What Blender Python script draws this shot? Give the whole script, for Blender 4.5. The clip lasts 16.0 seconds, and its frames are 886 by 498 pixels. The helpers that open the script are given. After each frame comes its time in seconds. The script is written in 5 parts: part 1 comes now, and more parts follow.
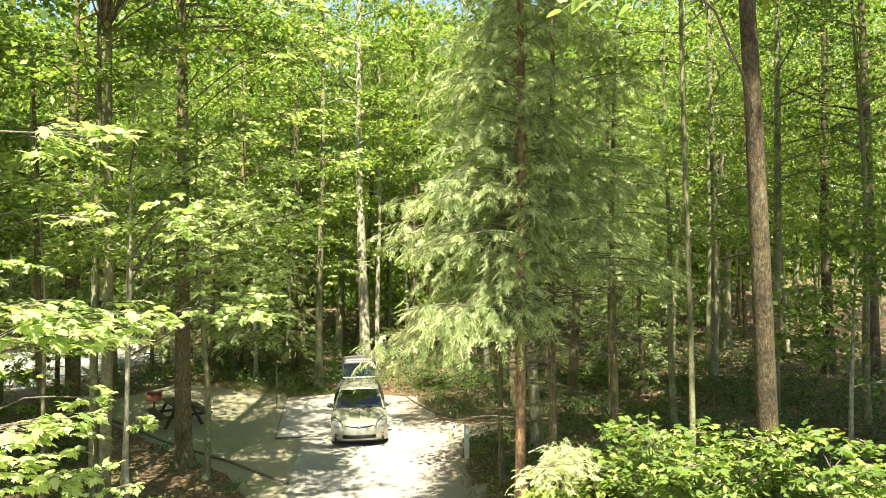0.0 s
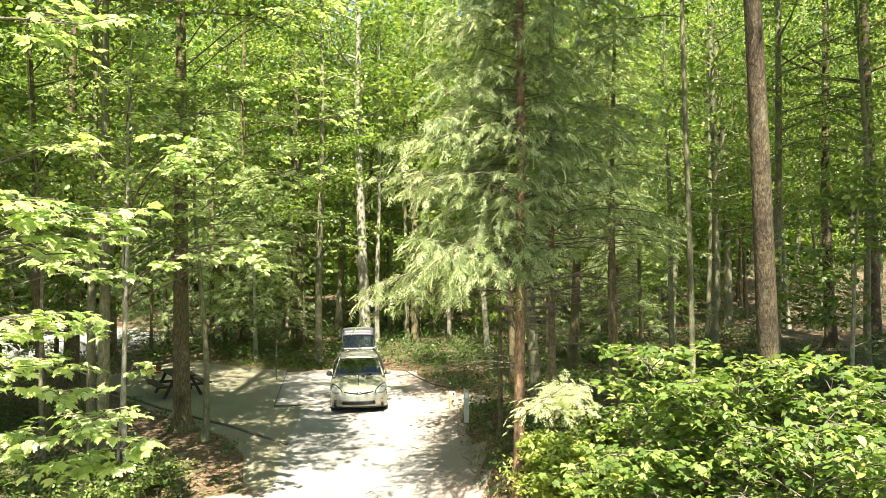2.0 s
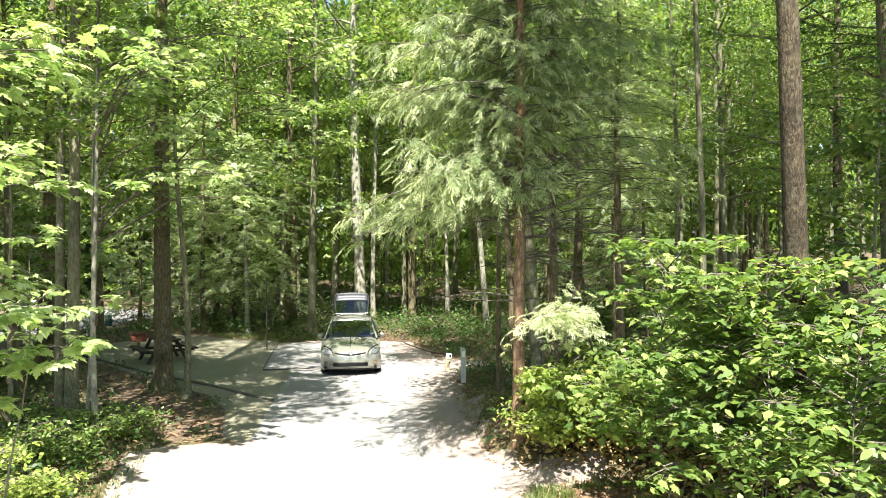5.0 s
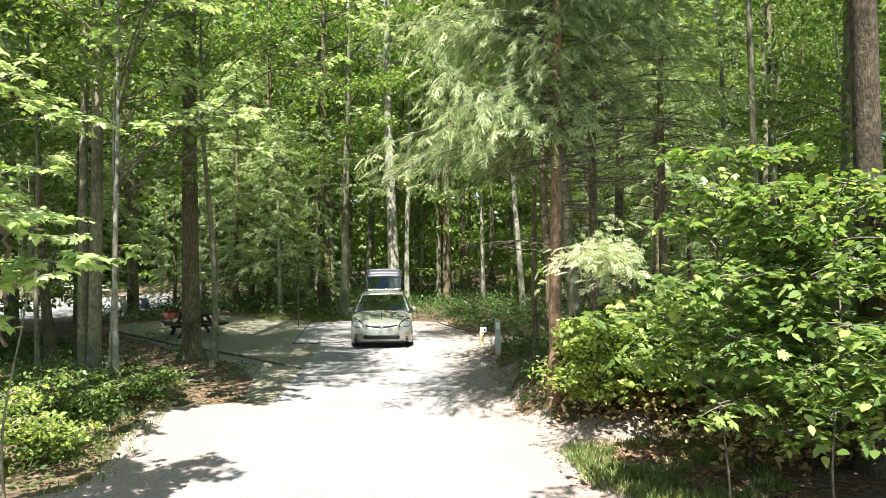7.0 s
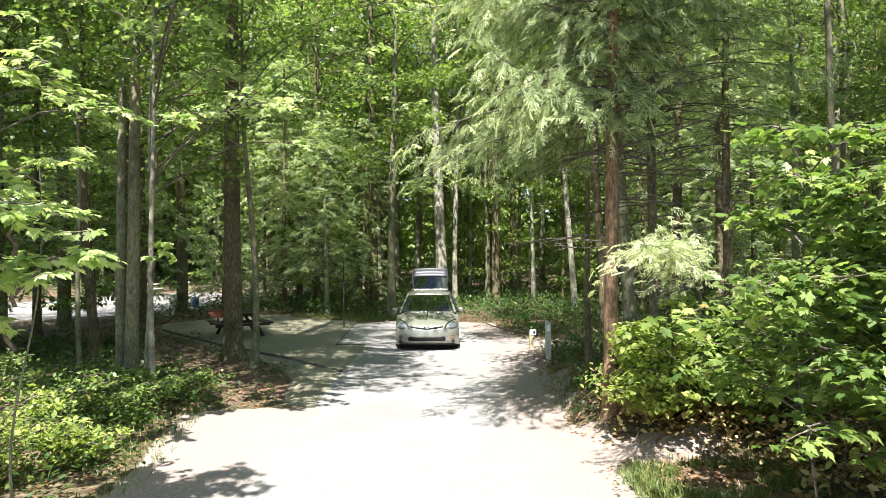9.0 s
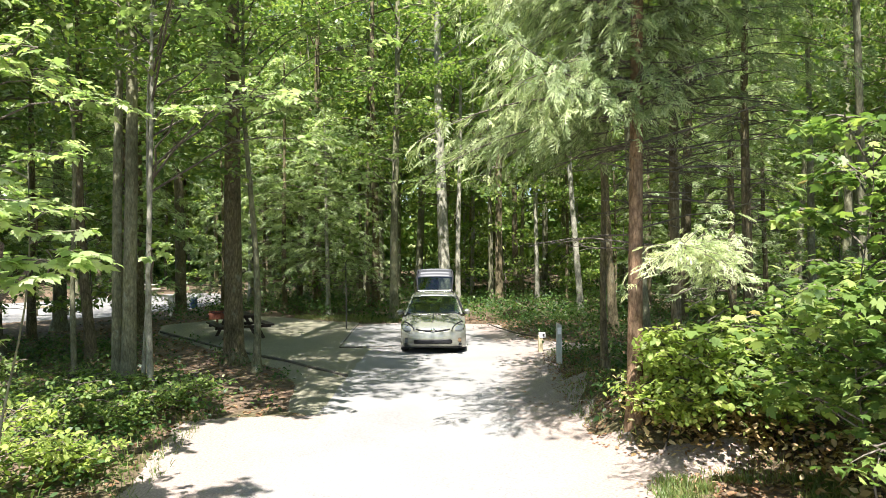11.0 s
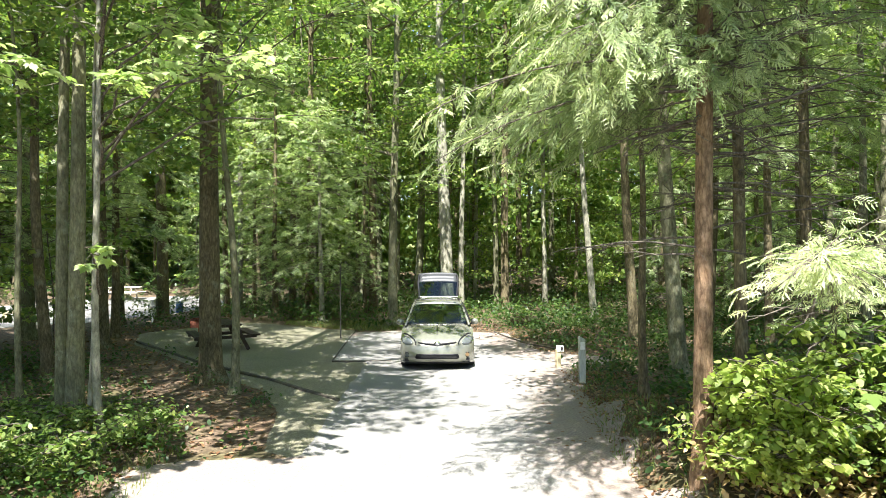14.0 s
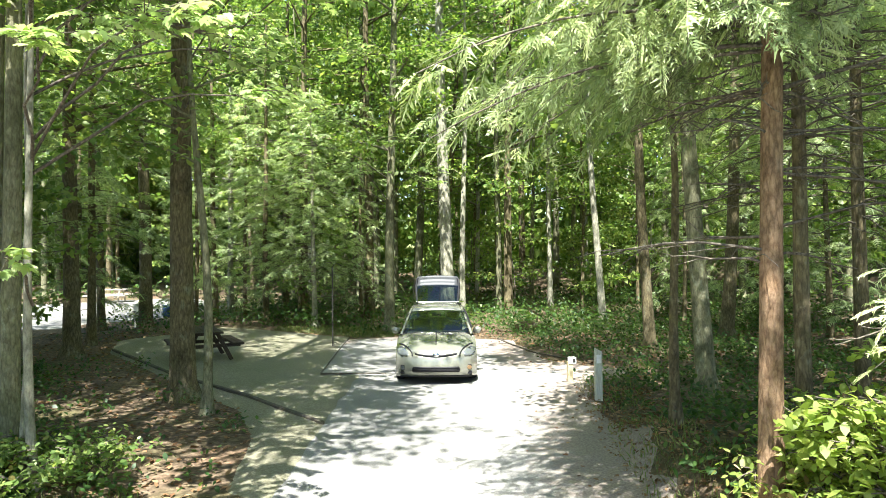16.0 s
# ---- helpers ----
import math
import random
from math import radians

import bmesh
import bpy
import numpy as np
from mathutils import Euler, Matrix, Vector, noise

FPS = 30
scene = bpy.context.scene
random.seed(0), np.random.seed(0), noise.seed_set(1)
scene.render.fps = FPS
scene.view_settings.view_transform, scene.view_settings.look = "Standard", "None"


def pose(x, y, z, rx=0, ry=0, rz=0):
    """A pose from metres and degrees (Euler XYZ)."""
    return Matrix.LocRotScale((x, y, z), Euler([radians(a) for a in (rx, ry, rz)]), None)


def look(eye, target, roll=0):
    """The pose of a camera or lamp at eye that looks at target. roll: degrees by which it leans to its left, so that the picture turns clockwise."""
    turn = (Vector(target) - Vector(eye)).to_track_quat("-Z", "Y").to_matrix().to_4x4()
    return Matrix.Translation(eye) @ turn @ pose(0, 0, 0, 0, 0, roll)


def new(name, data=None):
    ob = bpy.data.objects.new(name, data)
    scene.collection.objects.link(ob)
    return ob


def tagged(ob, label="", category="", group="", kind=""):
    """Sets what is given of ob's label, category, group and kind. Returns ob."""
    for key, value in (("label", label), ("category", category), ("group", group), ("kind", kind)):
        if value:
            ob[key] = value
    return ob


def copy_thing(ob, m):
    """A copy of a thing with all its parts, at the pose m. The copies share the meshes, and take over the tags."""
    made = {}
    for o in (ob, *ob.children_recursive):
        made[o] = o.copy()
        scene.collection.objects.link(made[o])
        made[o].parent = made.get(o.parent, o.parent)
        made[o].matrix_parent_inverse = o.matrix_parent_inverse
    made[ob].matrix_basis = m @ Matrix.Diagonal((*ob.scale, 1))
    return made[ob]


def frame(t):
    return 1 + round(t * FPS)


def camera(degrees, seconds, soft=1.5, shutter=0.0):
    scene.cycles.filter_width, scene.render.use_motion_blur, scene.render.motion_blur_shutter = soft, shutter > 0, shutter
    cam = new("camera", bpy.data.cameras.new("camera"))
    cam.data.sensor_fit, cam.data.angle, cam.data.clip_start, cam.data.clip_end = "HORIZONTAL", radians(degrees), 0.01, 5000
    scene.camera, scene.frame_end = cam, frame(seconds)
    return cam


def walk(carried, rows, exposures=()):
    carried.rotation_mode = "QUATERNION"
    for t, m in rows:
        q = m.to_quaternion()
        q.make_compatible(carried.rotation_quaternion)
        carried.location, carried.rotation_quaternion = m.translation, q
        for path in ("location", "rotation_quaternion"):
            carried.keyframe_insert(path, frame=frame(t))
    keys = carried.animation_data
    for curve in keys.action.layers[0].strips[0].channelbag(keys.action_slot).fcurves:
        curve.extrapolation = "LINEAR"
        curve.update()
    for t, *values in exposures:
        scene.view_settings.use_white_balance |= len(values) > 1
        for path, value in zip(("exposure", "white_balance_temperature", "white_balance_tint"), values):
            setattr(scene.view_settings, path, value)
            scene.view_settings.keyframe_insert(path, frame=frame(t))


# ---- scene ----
cam = camera(65.0, 16.0, soft=0.85)
METRES, EYE, TILT, LEAN, TURN = 8.8, 5.75, 0.0, 0.0, -7.0
ROWS = [
    (0.0, 0.0, 0.0, 0.0, 0.01, 0.69, 0.43),
    (0.5, 0.0011, 0.0011, -0.0382, 0.02, 0.68, 0.43),
    (1.0, 0.0007, 0.0039, -0.0668, 0.03, 0.63, 0.44),
    (1.5, 0.002, 0.0066, -0.0913, 0.05, 0.58, 0.46),
    (2.0, 0.0032, 0.0101, -0.1106, 0.06, 0.52, 0.48),
    (2.5, 0.0057, 0.0213, -0.1258, 0.07, 0.46, 0.51),
    (3.0, 0.0077, 0.038, -0.1429, 0.09, 0.43, 0.5),
    (3.5, 0.0101, 0.0605, -0.1642, 0.11, 0.4, 0.49),
    (4.0, 0.0128, 0.0849, -0.1897, 0.11, 0.37, 0.52),
    (4.5, 0.015, 0.1066, -0.2201, 0.11, 0.37, 0.49),
    (5.0, 0.017, 0.1266, -0.2548, 0.11, 0.38, 0.53),
    (7.3, 0.0284, 0.2207, -0.3545, 3.50, 0.37, 0.57),
    (7.5, 0.0294, 0.2298, -0.3552, 3.65, 0.37, 0.58),
    (7.6, 0.0299, 0.2344, -0.3552, 3.82, 0.37, 0.58),
    (7.7, 0.0304, 0.2389, -0.3551, 4.26, 0.37, 0.58),
    (7.8, 0.0309, 0.2434, -0.3550, 4.95, 0.37, 0.58),
    (7.9, 0.0315, 0.2480, -0.3549, 5.83, 0.37, 0.58),
    (8.0, 0.032, 0.2526, -0.3548, 6.68, 0.37, 0.58),
    (8.1, 0.0326, 0.2573, -0.3546, 7.10, 0.37, 0.57),
    (8.2, 0.0333, 0.2620, -0.3545, 7.28, 0.37, 0.56),
    (8.5, 0.0353, 0.2762, -0.354, 7.36, 0.38, 0.5),
    (11.0, -0.0026, 0.3522, -0.3513, 7.17, 0.36, 0.5),
    (11.5, -0.013, 0.3744, -0.3503, 7.13, 0.34, 0.5),
    (12.0, -0.0225, 0.4067, -0.3488, 7.11, 0.35, 0.49),
    (12.5, -0.0309, 0.4467, -0.3472, 7.07, 0.34, 0.47),
    (13.0, -0.0379, 0.489, -0.3452, 7.04, 0.33, 0.45),
    (13.5, -0.0446, 0.5368, -0.3428, 7.02, 0.31, 0.45),
    (14.0, -0.0516, 0.5862, -0.3412, 7.02, 0.31, 0.46),
    (14.5, -0.0582, 0.6338, -0.34, 7.03, 0.32, 0.45),
    (15.0, -0.0636, 0.6817, -0.3388, 7.05, 0.31, 0.47),
    (15.5, -0.0673, 0.7245, -0.3382, 7.07, 0.33, 0.45),
    (16.0, -0.0705, 0.7642, -0.3377, 7.08, 0.33, 0.49),
]
walk(cam, [(t, pose(0, 0, EYE, TILT, LEAN, TURN) @ pose(METRES * x, METRES * y, METRES * z, 90 + pitch, roll, yaw)) for t, x, y, z, yaw, pitch, roll in ROWS],
     [(0.0, 2.2, 7500, 5), (2.0, 2.18, 7100, 10), (5.0, 2.06, 6300, 13), (8.0, 1.82, 6100, 16), (12.0, 1.84, 6100, 16), (16.0, 2.27, 6080, 9)])

# ---- world, sun ----
SUN_ELEV, SUN_FROM = 59.0, (-0.11, -0.994)      # where the sun stands: height in degrees, and its side in the plan
world = bpy.data.worlds.new("sky")
scene.world = world
world.use_nodes = True
wn = world.node_tree.nodes
sky = wn.new("ShaderNodeTexSky")
sky.sky_type, sky.sun_disc = "NISHITA", False
sky.sun_elevation = radians(SUN_ELEV)
sky.sun_rotation = math.atan2(SUN_FROM[0], SUN_FROM[1])
world.node_tree.links.new(sky.outputs[0], wn["Background"].inputs[0])
wn["Background"].inputs[1].default_value = 0.074
sun = new("sun", bpy.data.lights.new("sun", "SUN"))
sun.data.energy, sun.data.angle, sun.data.color = 5.0, radians(0.6), (1.0, 0.95, 0.86)
ce = math.cos(radians(SUN_ELEV))
sun.matrix_world = look((SUN_FROM[0] * ce * 60, SUN_FROM[1] * ce * 60, 60 * math.sin(radians(SUN_ELEV))), (0, 0, 0))


# ---- materials ----
def mat(name, rough=0.8, metal=0.0, spec=0.5):
    m = bpy.data.materials.new(name)
    m.use_nodes = True
    b = m.node_tree.nodes["Principled BSDF"]
    b.inputs["Roughness"].default_value = rough
    b.inputs["Metallic"].default_value = metal
    b.inputs["Specular IOR Level"].default_value = spec
    return m, m.node_tree.nodes, m.node_tree.links, b


def ramp(nodes, stops):
    r = nodes.new("ShaderNodeValToRGB")
    e = r.color_ramp.elements
    while len(e) < len(stops):
        e.new(0.5)
    for k, (p, c) in zip(e, stops):
        k.position, k.color = p, (*c, 1)
    return r


def noise_node(nodes, links, scale, detail=4.0, stretch=None, rough=0.6):
    tc = nodes.new("ShaderNodeTexCoord")
    n = nodes.new("ShaderNodeTexNoise")
    n.inputs["Scale"].default_value, n.inputs["Detail"].default_value, n.inputs["Roughness"].default_value = scale, detail, rough
    if stretch:
        mp = nodes.new("ShaderNodeMapping")
        mp.inputs["Scale"].default_value = stretch
        links.new(tc.outputs["Object"], mp.inputs[0])
        links.new(mp.outputs[0], n.inputs[0])
    else:
        links.new(tc.outputs["Object"], n.inputs[0])
    return n


def bump(nodes, links, b, src, strength, dist):
    bp = nodes.new("ShaderNodeBump")
    bp.inputs["Strength"].default_value, bp.inputs["Distance"].default_value = strength, dist
    links.new(src, bp.inputs["Height"])
    links.new(bp.outputs[0], b.inputs["Normal"])


def mixed(nodes, links, a, c, f, mode="MIX"):
    """Colour a and c (sockets), mixed by f (a socket or a number)."""
    m = nodes.new("ShaderNodeMix")
    m.data_type, m.blend_type = "RGBA", mode
    if isinstance(f, (int, float)):
        m.inputs[0].default_value = f
    else:
        links.new(f, m.inputs[0])
    links.new(a, m.inputs[6])
    links.new(c, m.inputs[7])
    return m.outputs[2]


def surface(name, fine, coarse, fine_scale, coarse_scale, rough=0.85, depth=0.01, stretch=None, spec=0.3, strength=0.6):
    """A rough surface: a fine ramp and a coarse ramp of colours, multiplied, with relief."""
    m, n, l, b = mat(name, rough, 0, spec)
    a = noise_node(n, l, fine_scale, 6, stretch)
    c = noise_node(n, l, coarse_scale, 4, stretch)
    ra, rc = ramp(n, fine), ramp(n, coarse)
    l.new(a.outputs[0], ra.inputs[0])
    l.new(c.outputs[0], rc.inputs[0])
    l.new(mixed(n, l, ra.outputs[0], rc.outputs[0], 1.0, "MULTIPLY"), b.inputs["Base Color"])
    bump(n, l, b, a.outputs[0], strength, depth)
    return m


def leaf_material(name, stops, through_light=0.45, rough=0.45, spec=0.4, glow=(1.46, 1.6, 0.86), tone=False):
    """Leaves: colour by the single leaf (or by the spray, from the mesh's value 'tone'), and light that shines through."""
    m, n, l, b = mat(name, rough, 0, spec)
    r = ramp(n, stops)
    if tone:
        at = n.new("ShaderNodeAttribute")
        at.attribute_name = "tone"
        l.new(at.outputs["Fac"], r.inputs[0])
    else:
        l.new(n.new("ShaderNodeNewGeometry").outputs["Random Per Island"], r.inputs[0])
    c = noise_node(n, l, 0.7, 3)
    rc = ramp(n, [(0.3, (0.72, 0.8, 0.7)), (0.7, (1.15, 1.1, 1.0))])
    l.new(c.outputs[0], rc.inputs[0])
    col = mixed(n, l, r.outputs[0], rc.outputs[0], 1.0, "MULTIPLY")
    l.new(col, b.inputs["Base Color"])
    tr = n.new("ShaderNodeBsdfTranslucent")
    warm = n.new("ShaderNodeRGB")
    warm.outputs[0].default_value = (*glow, 1)
    l.new(mixed(n, l, col, warm.outputs[0], 1.0, "MULTIPLY"), tr.inputs[0])
    mx = n.new("ShaderNodeMixShader")
    mx.inputs[0].default_value = through_light
    l.new(b.outputs[0], mx.inputs[1])
    l.new(tr.outputs[0], mx.inputs[2])
    l.new(mx.outputs[0], n["Material Output"].inputs[0])
    return m


def bark(name, dark, light, patch=(0.9, 0.95, 0.9), scale=9.0, plates=0.5, lichen=0.25):
    """Bark: upright furrows between plates, fine fibre, large stains, and patches of pale lichen and moss."""
    m, n, l, b = mat(name, 0.9, 0, 0.2)
    a = noise_node(n, l, 1.5 * scale, 8, (1.6, 1.6, 0.7), 0.72)
    c = noise_node(n, l, 1.6, 5)
    tc = n.new("ShaderNodeTexCoord")
    mp = n.new("ShaderNodeMapping")
    mp.inputs["Scale"].default_value = (1.0, 1.0, 0.22)
    v = n.new("ShaderNodeTexVoronoi")
    v.feature = "DISTANCE_TO_EDGE"
    v.inputs["Scale"].default_value = 2.4 * scale
    wob = n.new("ShaderNodeVectorMath")
    wob.operation = "MULTIPLY_ADD"
    wob.inputs[1].default_value = (0.16, 0.16, 0.3)
    l.new(c.outputs["Color"], wob.inputs[0])
    l.new(tc.outputs["Object"], wob.inputs[2])
    l.new(wob.outputs[0], mp.inputs[0])
    l.new(mp.outputs[0], v.inputs["Vector"])
    rv = ramp(n, [(0.0, (1 - plates,) * 3), (0.22, (1, 1, 1))])
    l.new(v.outputs["Distance"], rv.inputs[0])
    ra = ramp(n, [(0.34, dark), (0.64, light)])
    rc = ramp(n, [(0.33, (0.6, 0.62, 0.58)), (0.52, (1, 1, 1)), (0.7, patch)])
    l.new(a.outputs[0], ra.inputs[0])
    l.new(c.outputs[0], rc.inputs[0])
    col = mixed(n, l, mixed(n, l, ra.outputs[0], rc.outputs[0], 1.0, "MULTIPLY"), rv.outputs[0], 1.0, "MULTIPLY")
    g = noise_node(n, l, 4.5, 7, (1, 1, 0.6), 0.7)
    rg = ramp(n, [(0.56, (0, 0, 0)), (0.66, (lichen,) * 3)])
    l.new(g.outputs[0], rg.inputs[0])
    pale = ramp(n, [(0.4, (0.16, 0.19, 0.09)), (0.6, (0.42, 0.44, 0.34))])
    l.new(c.outputs[0], pale.inputs[0])
    l.new(mixed(n, l, col, pale.outputs[0], rg.outputs[0]), b.inputs["Base Color"])
    h = n.new("ShaderNodeMath")
    h.operation = "MULTIPLY"
    l.new(a.outputs[0], h.inputs[0])
    l.new(rv.outputs[0], h.inputs[1])
    bump(n, l, b, h.outputs[0], 0.7, 0.03)
    return m


def plain(name, colour, rough=0.5, metal=0.0, spec=0.5, coat=0.0):
    m, n, l, b = mat(name, rough, metal, spec)
    a = noise_node(n, l, 14, 4)
    r = ramp(n, [(0.3, tuple(0.88 * v for v in colour)), (0.7, tuple(min(1.0, 1.08 * v) for v in colour))])
    l.new(a.outputs[0], r.inputs[0])
    l.new(r.outputs[0], b.inputs["Base Color"])
    b.inputs["Coat Weight"].default_value = coat
    return m


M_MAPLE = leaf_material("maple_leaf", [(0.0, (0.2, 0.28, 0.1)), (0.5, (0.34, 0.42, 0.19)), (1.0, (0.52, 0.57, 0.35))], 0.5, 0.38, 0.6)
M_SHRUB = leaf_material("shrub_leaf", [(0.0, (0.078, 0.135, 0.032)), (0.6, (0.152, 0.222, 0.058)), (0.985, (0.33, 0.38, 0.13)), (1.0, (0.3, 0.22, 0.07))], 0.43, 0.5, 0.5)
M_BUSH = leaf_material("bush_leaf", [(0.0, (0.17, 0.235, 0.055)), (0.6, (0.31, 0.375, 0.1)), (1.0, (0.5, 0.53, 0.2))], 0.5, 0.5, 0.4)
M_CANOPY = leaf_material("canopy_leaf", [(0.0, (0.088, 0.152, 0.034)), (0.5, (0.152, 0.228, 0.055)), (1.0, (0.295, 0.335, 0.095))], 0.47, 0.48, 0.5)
M_HEMLOCK = leaf_material("hemlock_needles", [(0.0, (0.19, 0.245, 0.125)), (0.6, (0.36, 0.415, 0.25)), (1.0, (0.54, 0.58, 0.4))], 0.5, 0.5)
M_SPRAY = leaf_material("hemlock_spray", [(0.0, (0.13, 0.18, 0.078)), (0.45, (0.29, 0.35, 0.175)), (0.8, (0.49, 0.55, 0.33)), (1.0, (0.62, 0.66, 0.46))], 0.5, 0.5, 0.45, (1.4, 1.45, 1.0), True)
M_GROUNDLEAF = leaf_material("ground_plant_leaf", [(0.0, (0.03, 0.07, 0.018)), (0.6, (0.055, 0.108, 0.026)), (1.0, (0.12, 0.17, 0.042))], 0.38)
M_GRASS = leaf_material("grass_blade", [(0.0, (0.09, 0.14, 0.03)), (0.7, (0.16, 0.2, 0.06)), (1.0, (0.3, 0.27, 0.12))], 0.3)
M_LITTER = leaf_material("dry_leaf", [(0.0, (0.09, 0.045, 0.025)), (0.5, (0.19, 0.1, 0.055)), (1.0, (0.36, 0.24, 0.15))], 0.1, 0.8, 0.2)
M_DEADLEAF = leaf_material("withered_leaf", [(0.0, (0.2, 0.125, 0.06)), (0.6, (0.38, 0.27, 0.14)), (1.0, (0.6, 0.47, 0.29))], 0.3, 0.7, 0.2)
M_BARK_GREY = bark("grey_bark", (0.12, 0.112, 0.064), (0.255, 0.25, 0.152), (1.25, 1.3, 1.1), 9, 0.3, 0.6)
M_BARK_BROWN = bark("brown_bark", (0.085, 0.068, 0.037), (0.215, 0.178, 0.1), (1.15, 1.2, 1.0), 8, 0.4, 0.3)
# bark colour darkened to carry the canopy's shade on these trunks
M_BARK_SHADED = bark("shaded_furrowed_bark", (0.028, 0.022, 0.014), (0.14, 0.11, 0.07), (1.7, 1.8, 1.55), 12, 0.4, 0.2)
M_BARK_RED = bark("reddish_bark", (0.14, 0.082, 0.045), (0.36, 0.24, 0.145), (1.1, 1.05, 0.95), 10, 0.35, 0.08)
M_BARK_PALE = bark("pale_bark", (0.17, 0.16, 0.115), (0.42, 0.405, 0.31), (1.2, 1.2, 1.15), 7, 0.25, 0.5)
M_TWIG = bark("twig_bark", (0.09, 0.075, 0.06), (0.26, 0.22, 0.17))
M_FLOOR = surface("forest_floor", [(0.3, (0.05, 0.036, 0.022)), (0.5, (0.115, 0.08, 0.05)), (0.68, (0.22, 0.16, 0.11))],
                  [(0.35, (0.7, 0.85, 0.6)), (0.55, (1, 1, 1)), (0.75, (1.3, 1.15, 1.05))], 9, 0.5, 0.95, 0.03)
M_ROAD = surface("worn_asphalt", [(0.3, (0.16, 0.155, 0.14)), (0.5, (0.225, 0.22, 0.2)), (0.7, (0.31, 0.3, 0.275))],
                 [(0.3, (0.85, 0.85, 0.86)), (0.6, (1, 1, 1)), (0.8, (1.08, 1.06, 1.0))], 38, 0.6, 0.9, 0.006)


def soil_over(m):
    """Lays soil over a surface where its mesh carries the value 'soil', broken up by grain."""
    n, l = m.node_tree.nodes, m.node_tree.links
    b = n["Principled BSDF"]
    old = b.inputs["Base Color"].links[0].from_socket
    at = n.new("ShaderNodeAttribute")
    at.attribute_name = "soil"
    g = noise_node(n, l, 5, 7, None, 0.75)
    ad = n.new("ShaderNodeMath")
    ad.operation = "MULTIPLY_ADD"
    ad.inputs[1].default_value, ad.inputs[2].default_value = 2.0, -1.0
    l.new(g.outputs[0], ad.inputs[0])
    sm = n.new("ShaderNodeMath")
    l.new(at.outputs["Fac"], sm.inputs[0])
    l.new(ad.outputs[0], sm.inputs[1])
    rr = ramp(n, [(0.25, (0, 0, 0)), (0.75, (1, 1, 1))])
    l.new(sm.outputs[0], rr.inputs[0])
    gc = noise_node(n, l, 30, 6)
    soil = ramp(n, [(0.3, (0.17, 0.135, 0.11)), (0.55, (0.28, 0.232, 0.192)), (0.75, (0.38, 0.33, 0.285))])
    l.new(gc.outputs[0], soil.inputs[0])
    l.new(mixed(n, l, old, soil.outputs[0], rr.outputs[0]), b.inputs["Base Color"])


soil_over(M_ROAD)
M_PAD = surface("compacted_gravel", [(0.3, (0.135, 0.13, 0.088)), (0.5, (0.195, 0.188, 0.13)), (0.7, (0.27, 0.26, 0.19))],
                [(0.3, (0.86, 0.87, 0.78)), (0.55, (1.03, 1, 0.98)), (0.8, (1.1, 1.06, 1.0))], 30, 0.5, 0.92, 0.008)
M_TIMBER = surface("weathered_timber", [(0.3, (0.045, 0.04, 0.03)), (0.7, (0.14, 0.125, 0.1))], [(0.3, (0.8, 0.8, 0.8)), (0.7, (1.1, 1.1, 1.0))], 12, 1.5, 0.9, 0.01, (0.3, 3, 3))
M_TABLE = surface("dark_stained_wood", [(0.3, (0.025, 0.018, 0.014)), (0.7, (0.065, 0.048, 0.038))], [(0.3, (0.8, 0.8, 0.8)), (0.7, (1.15, 1.1, 1.05))], 10, 2, 0.7, 0.004, (0.4, 5, 5))
M_PALETABLE = surface("pale_weathered_wood", [(0.3, (0.3, 0.27, 0.22)), (0.7, (0.48, 0.44, 0.38))], [(0.3, (0.85, 0.85, 0.85)), (0.7, (1.1, 1.1, 1.05))], 10, 2, 0.8, 0.004, (0.4, 5, 5))
M_POST = surface("grey_weathered_wood", [(0.3, (0.34, 0.34, 0.3)), (0.7, (0.52, 0.52, 0.47))], [(0.3, (0.8, 0.85, 0.78)), (0.7, (1.1, 1.1, 1.08))], 16, 3, 0.85, 0.004, (4, 4, 0.4))
M_TANWOOD = surface("tan_wood", [(0.3, (0.4, 0.34, 0.2)), (0.7, (0.58, 0.5, 0.32))], [(0.3, (0.85, 0.85, 0.85)), (0.7, (1.1, 1.1, 1.05))], 16, 3, 0.85, 0.004, (4, 4, 0.4))
M_RUST = surface("rusty_steel", [(0.3, (0.09, 0.03, 0.02)), (0.7, (0.24, 0.09, 0.05))], [(0.3, (0.7, 0.7, 0.7)), (0.7, (1.2, 1.1, 1.0))], 20, 4, 0.8, 0.003)
M_DARKIRON = plain("dark_iron", (0.05, 0.045, 0.04), 0.6, 0.4)
M_WHITE = plain("white_painted_metal", (0.78, 0.78, 0.76), 0.45)
M_BLUE = plain("blue_plastic", (0.02, 0.055, 0.11), 0.5)
M_PAINT = plain("champagne_car_paint", (0.29, 0.29, 0.235), 0.27, 0.5, 0.5, 0.8)
# car paint taken down to near black, for tree shade on the raised panel
M_GATE_SHADED = plain("shaded_tailgate_panel", (0.05, 0.053, 0.056), 0.42, 0.0, 0.25)
M_BLACK = plain("black_plastic", (0.01, 0.01, 0.011), 0.6, 0, 0.3)
M_TYRE = plain("tyre_rubber", (0.02, 0.02, 0.02), 0.85)
M_RIM = plain("alloy_rim", (0.5, 0.5, 0.5), 0.3, 0.9)
M_CHROME = plain("chrome", (0.75, 0.75, 0.76), 0.12, 1.0)
M_LAMP = plain("headlamp_lens", (0.16, 0.175, 0.175), 0.1, 0.4, 0.6, 1.0)
M_AMBER = plain("amber_lens", (0.17, 0.11, 0.055), 0.3)
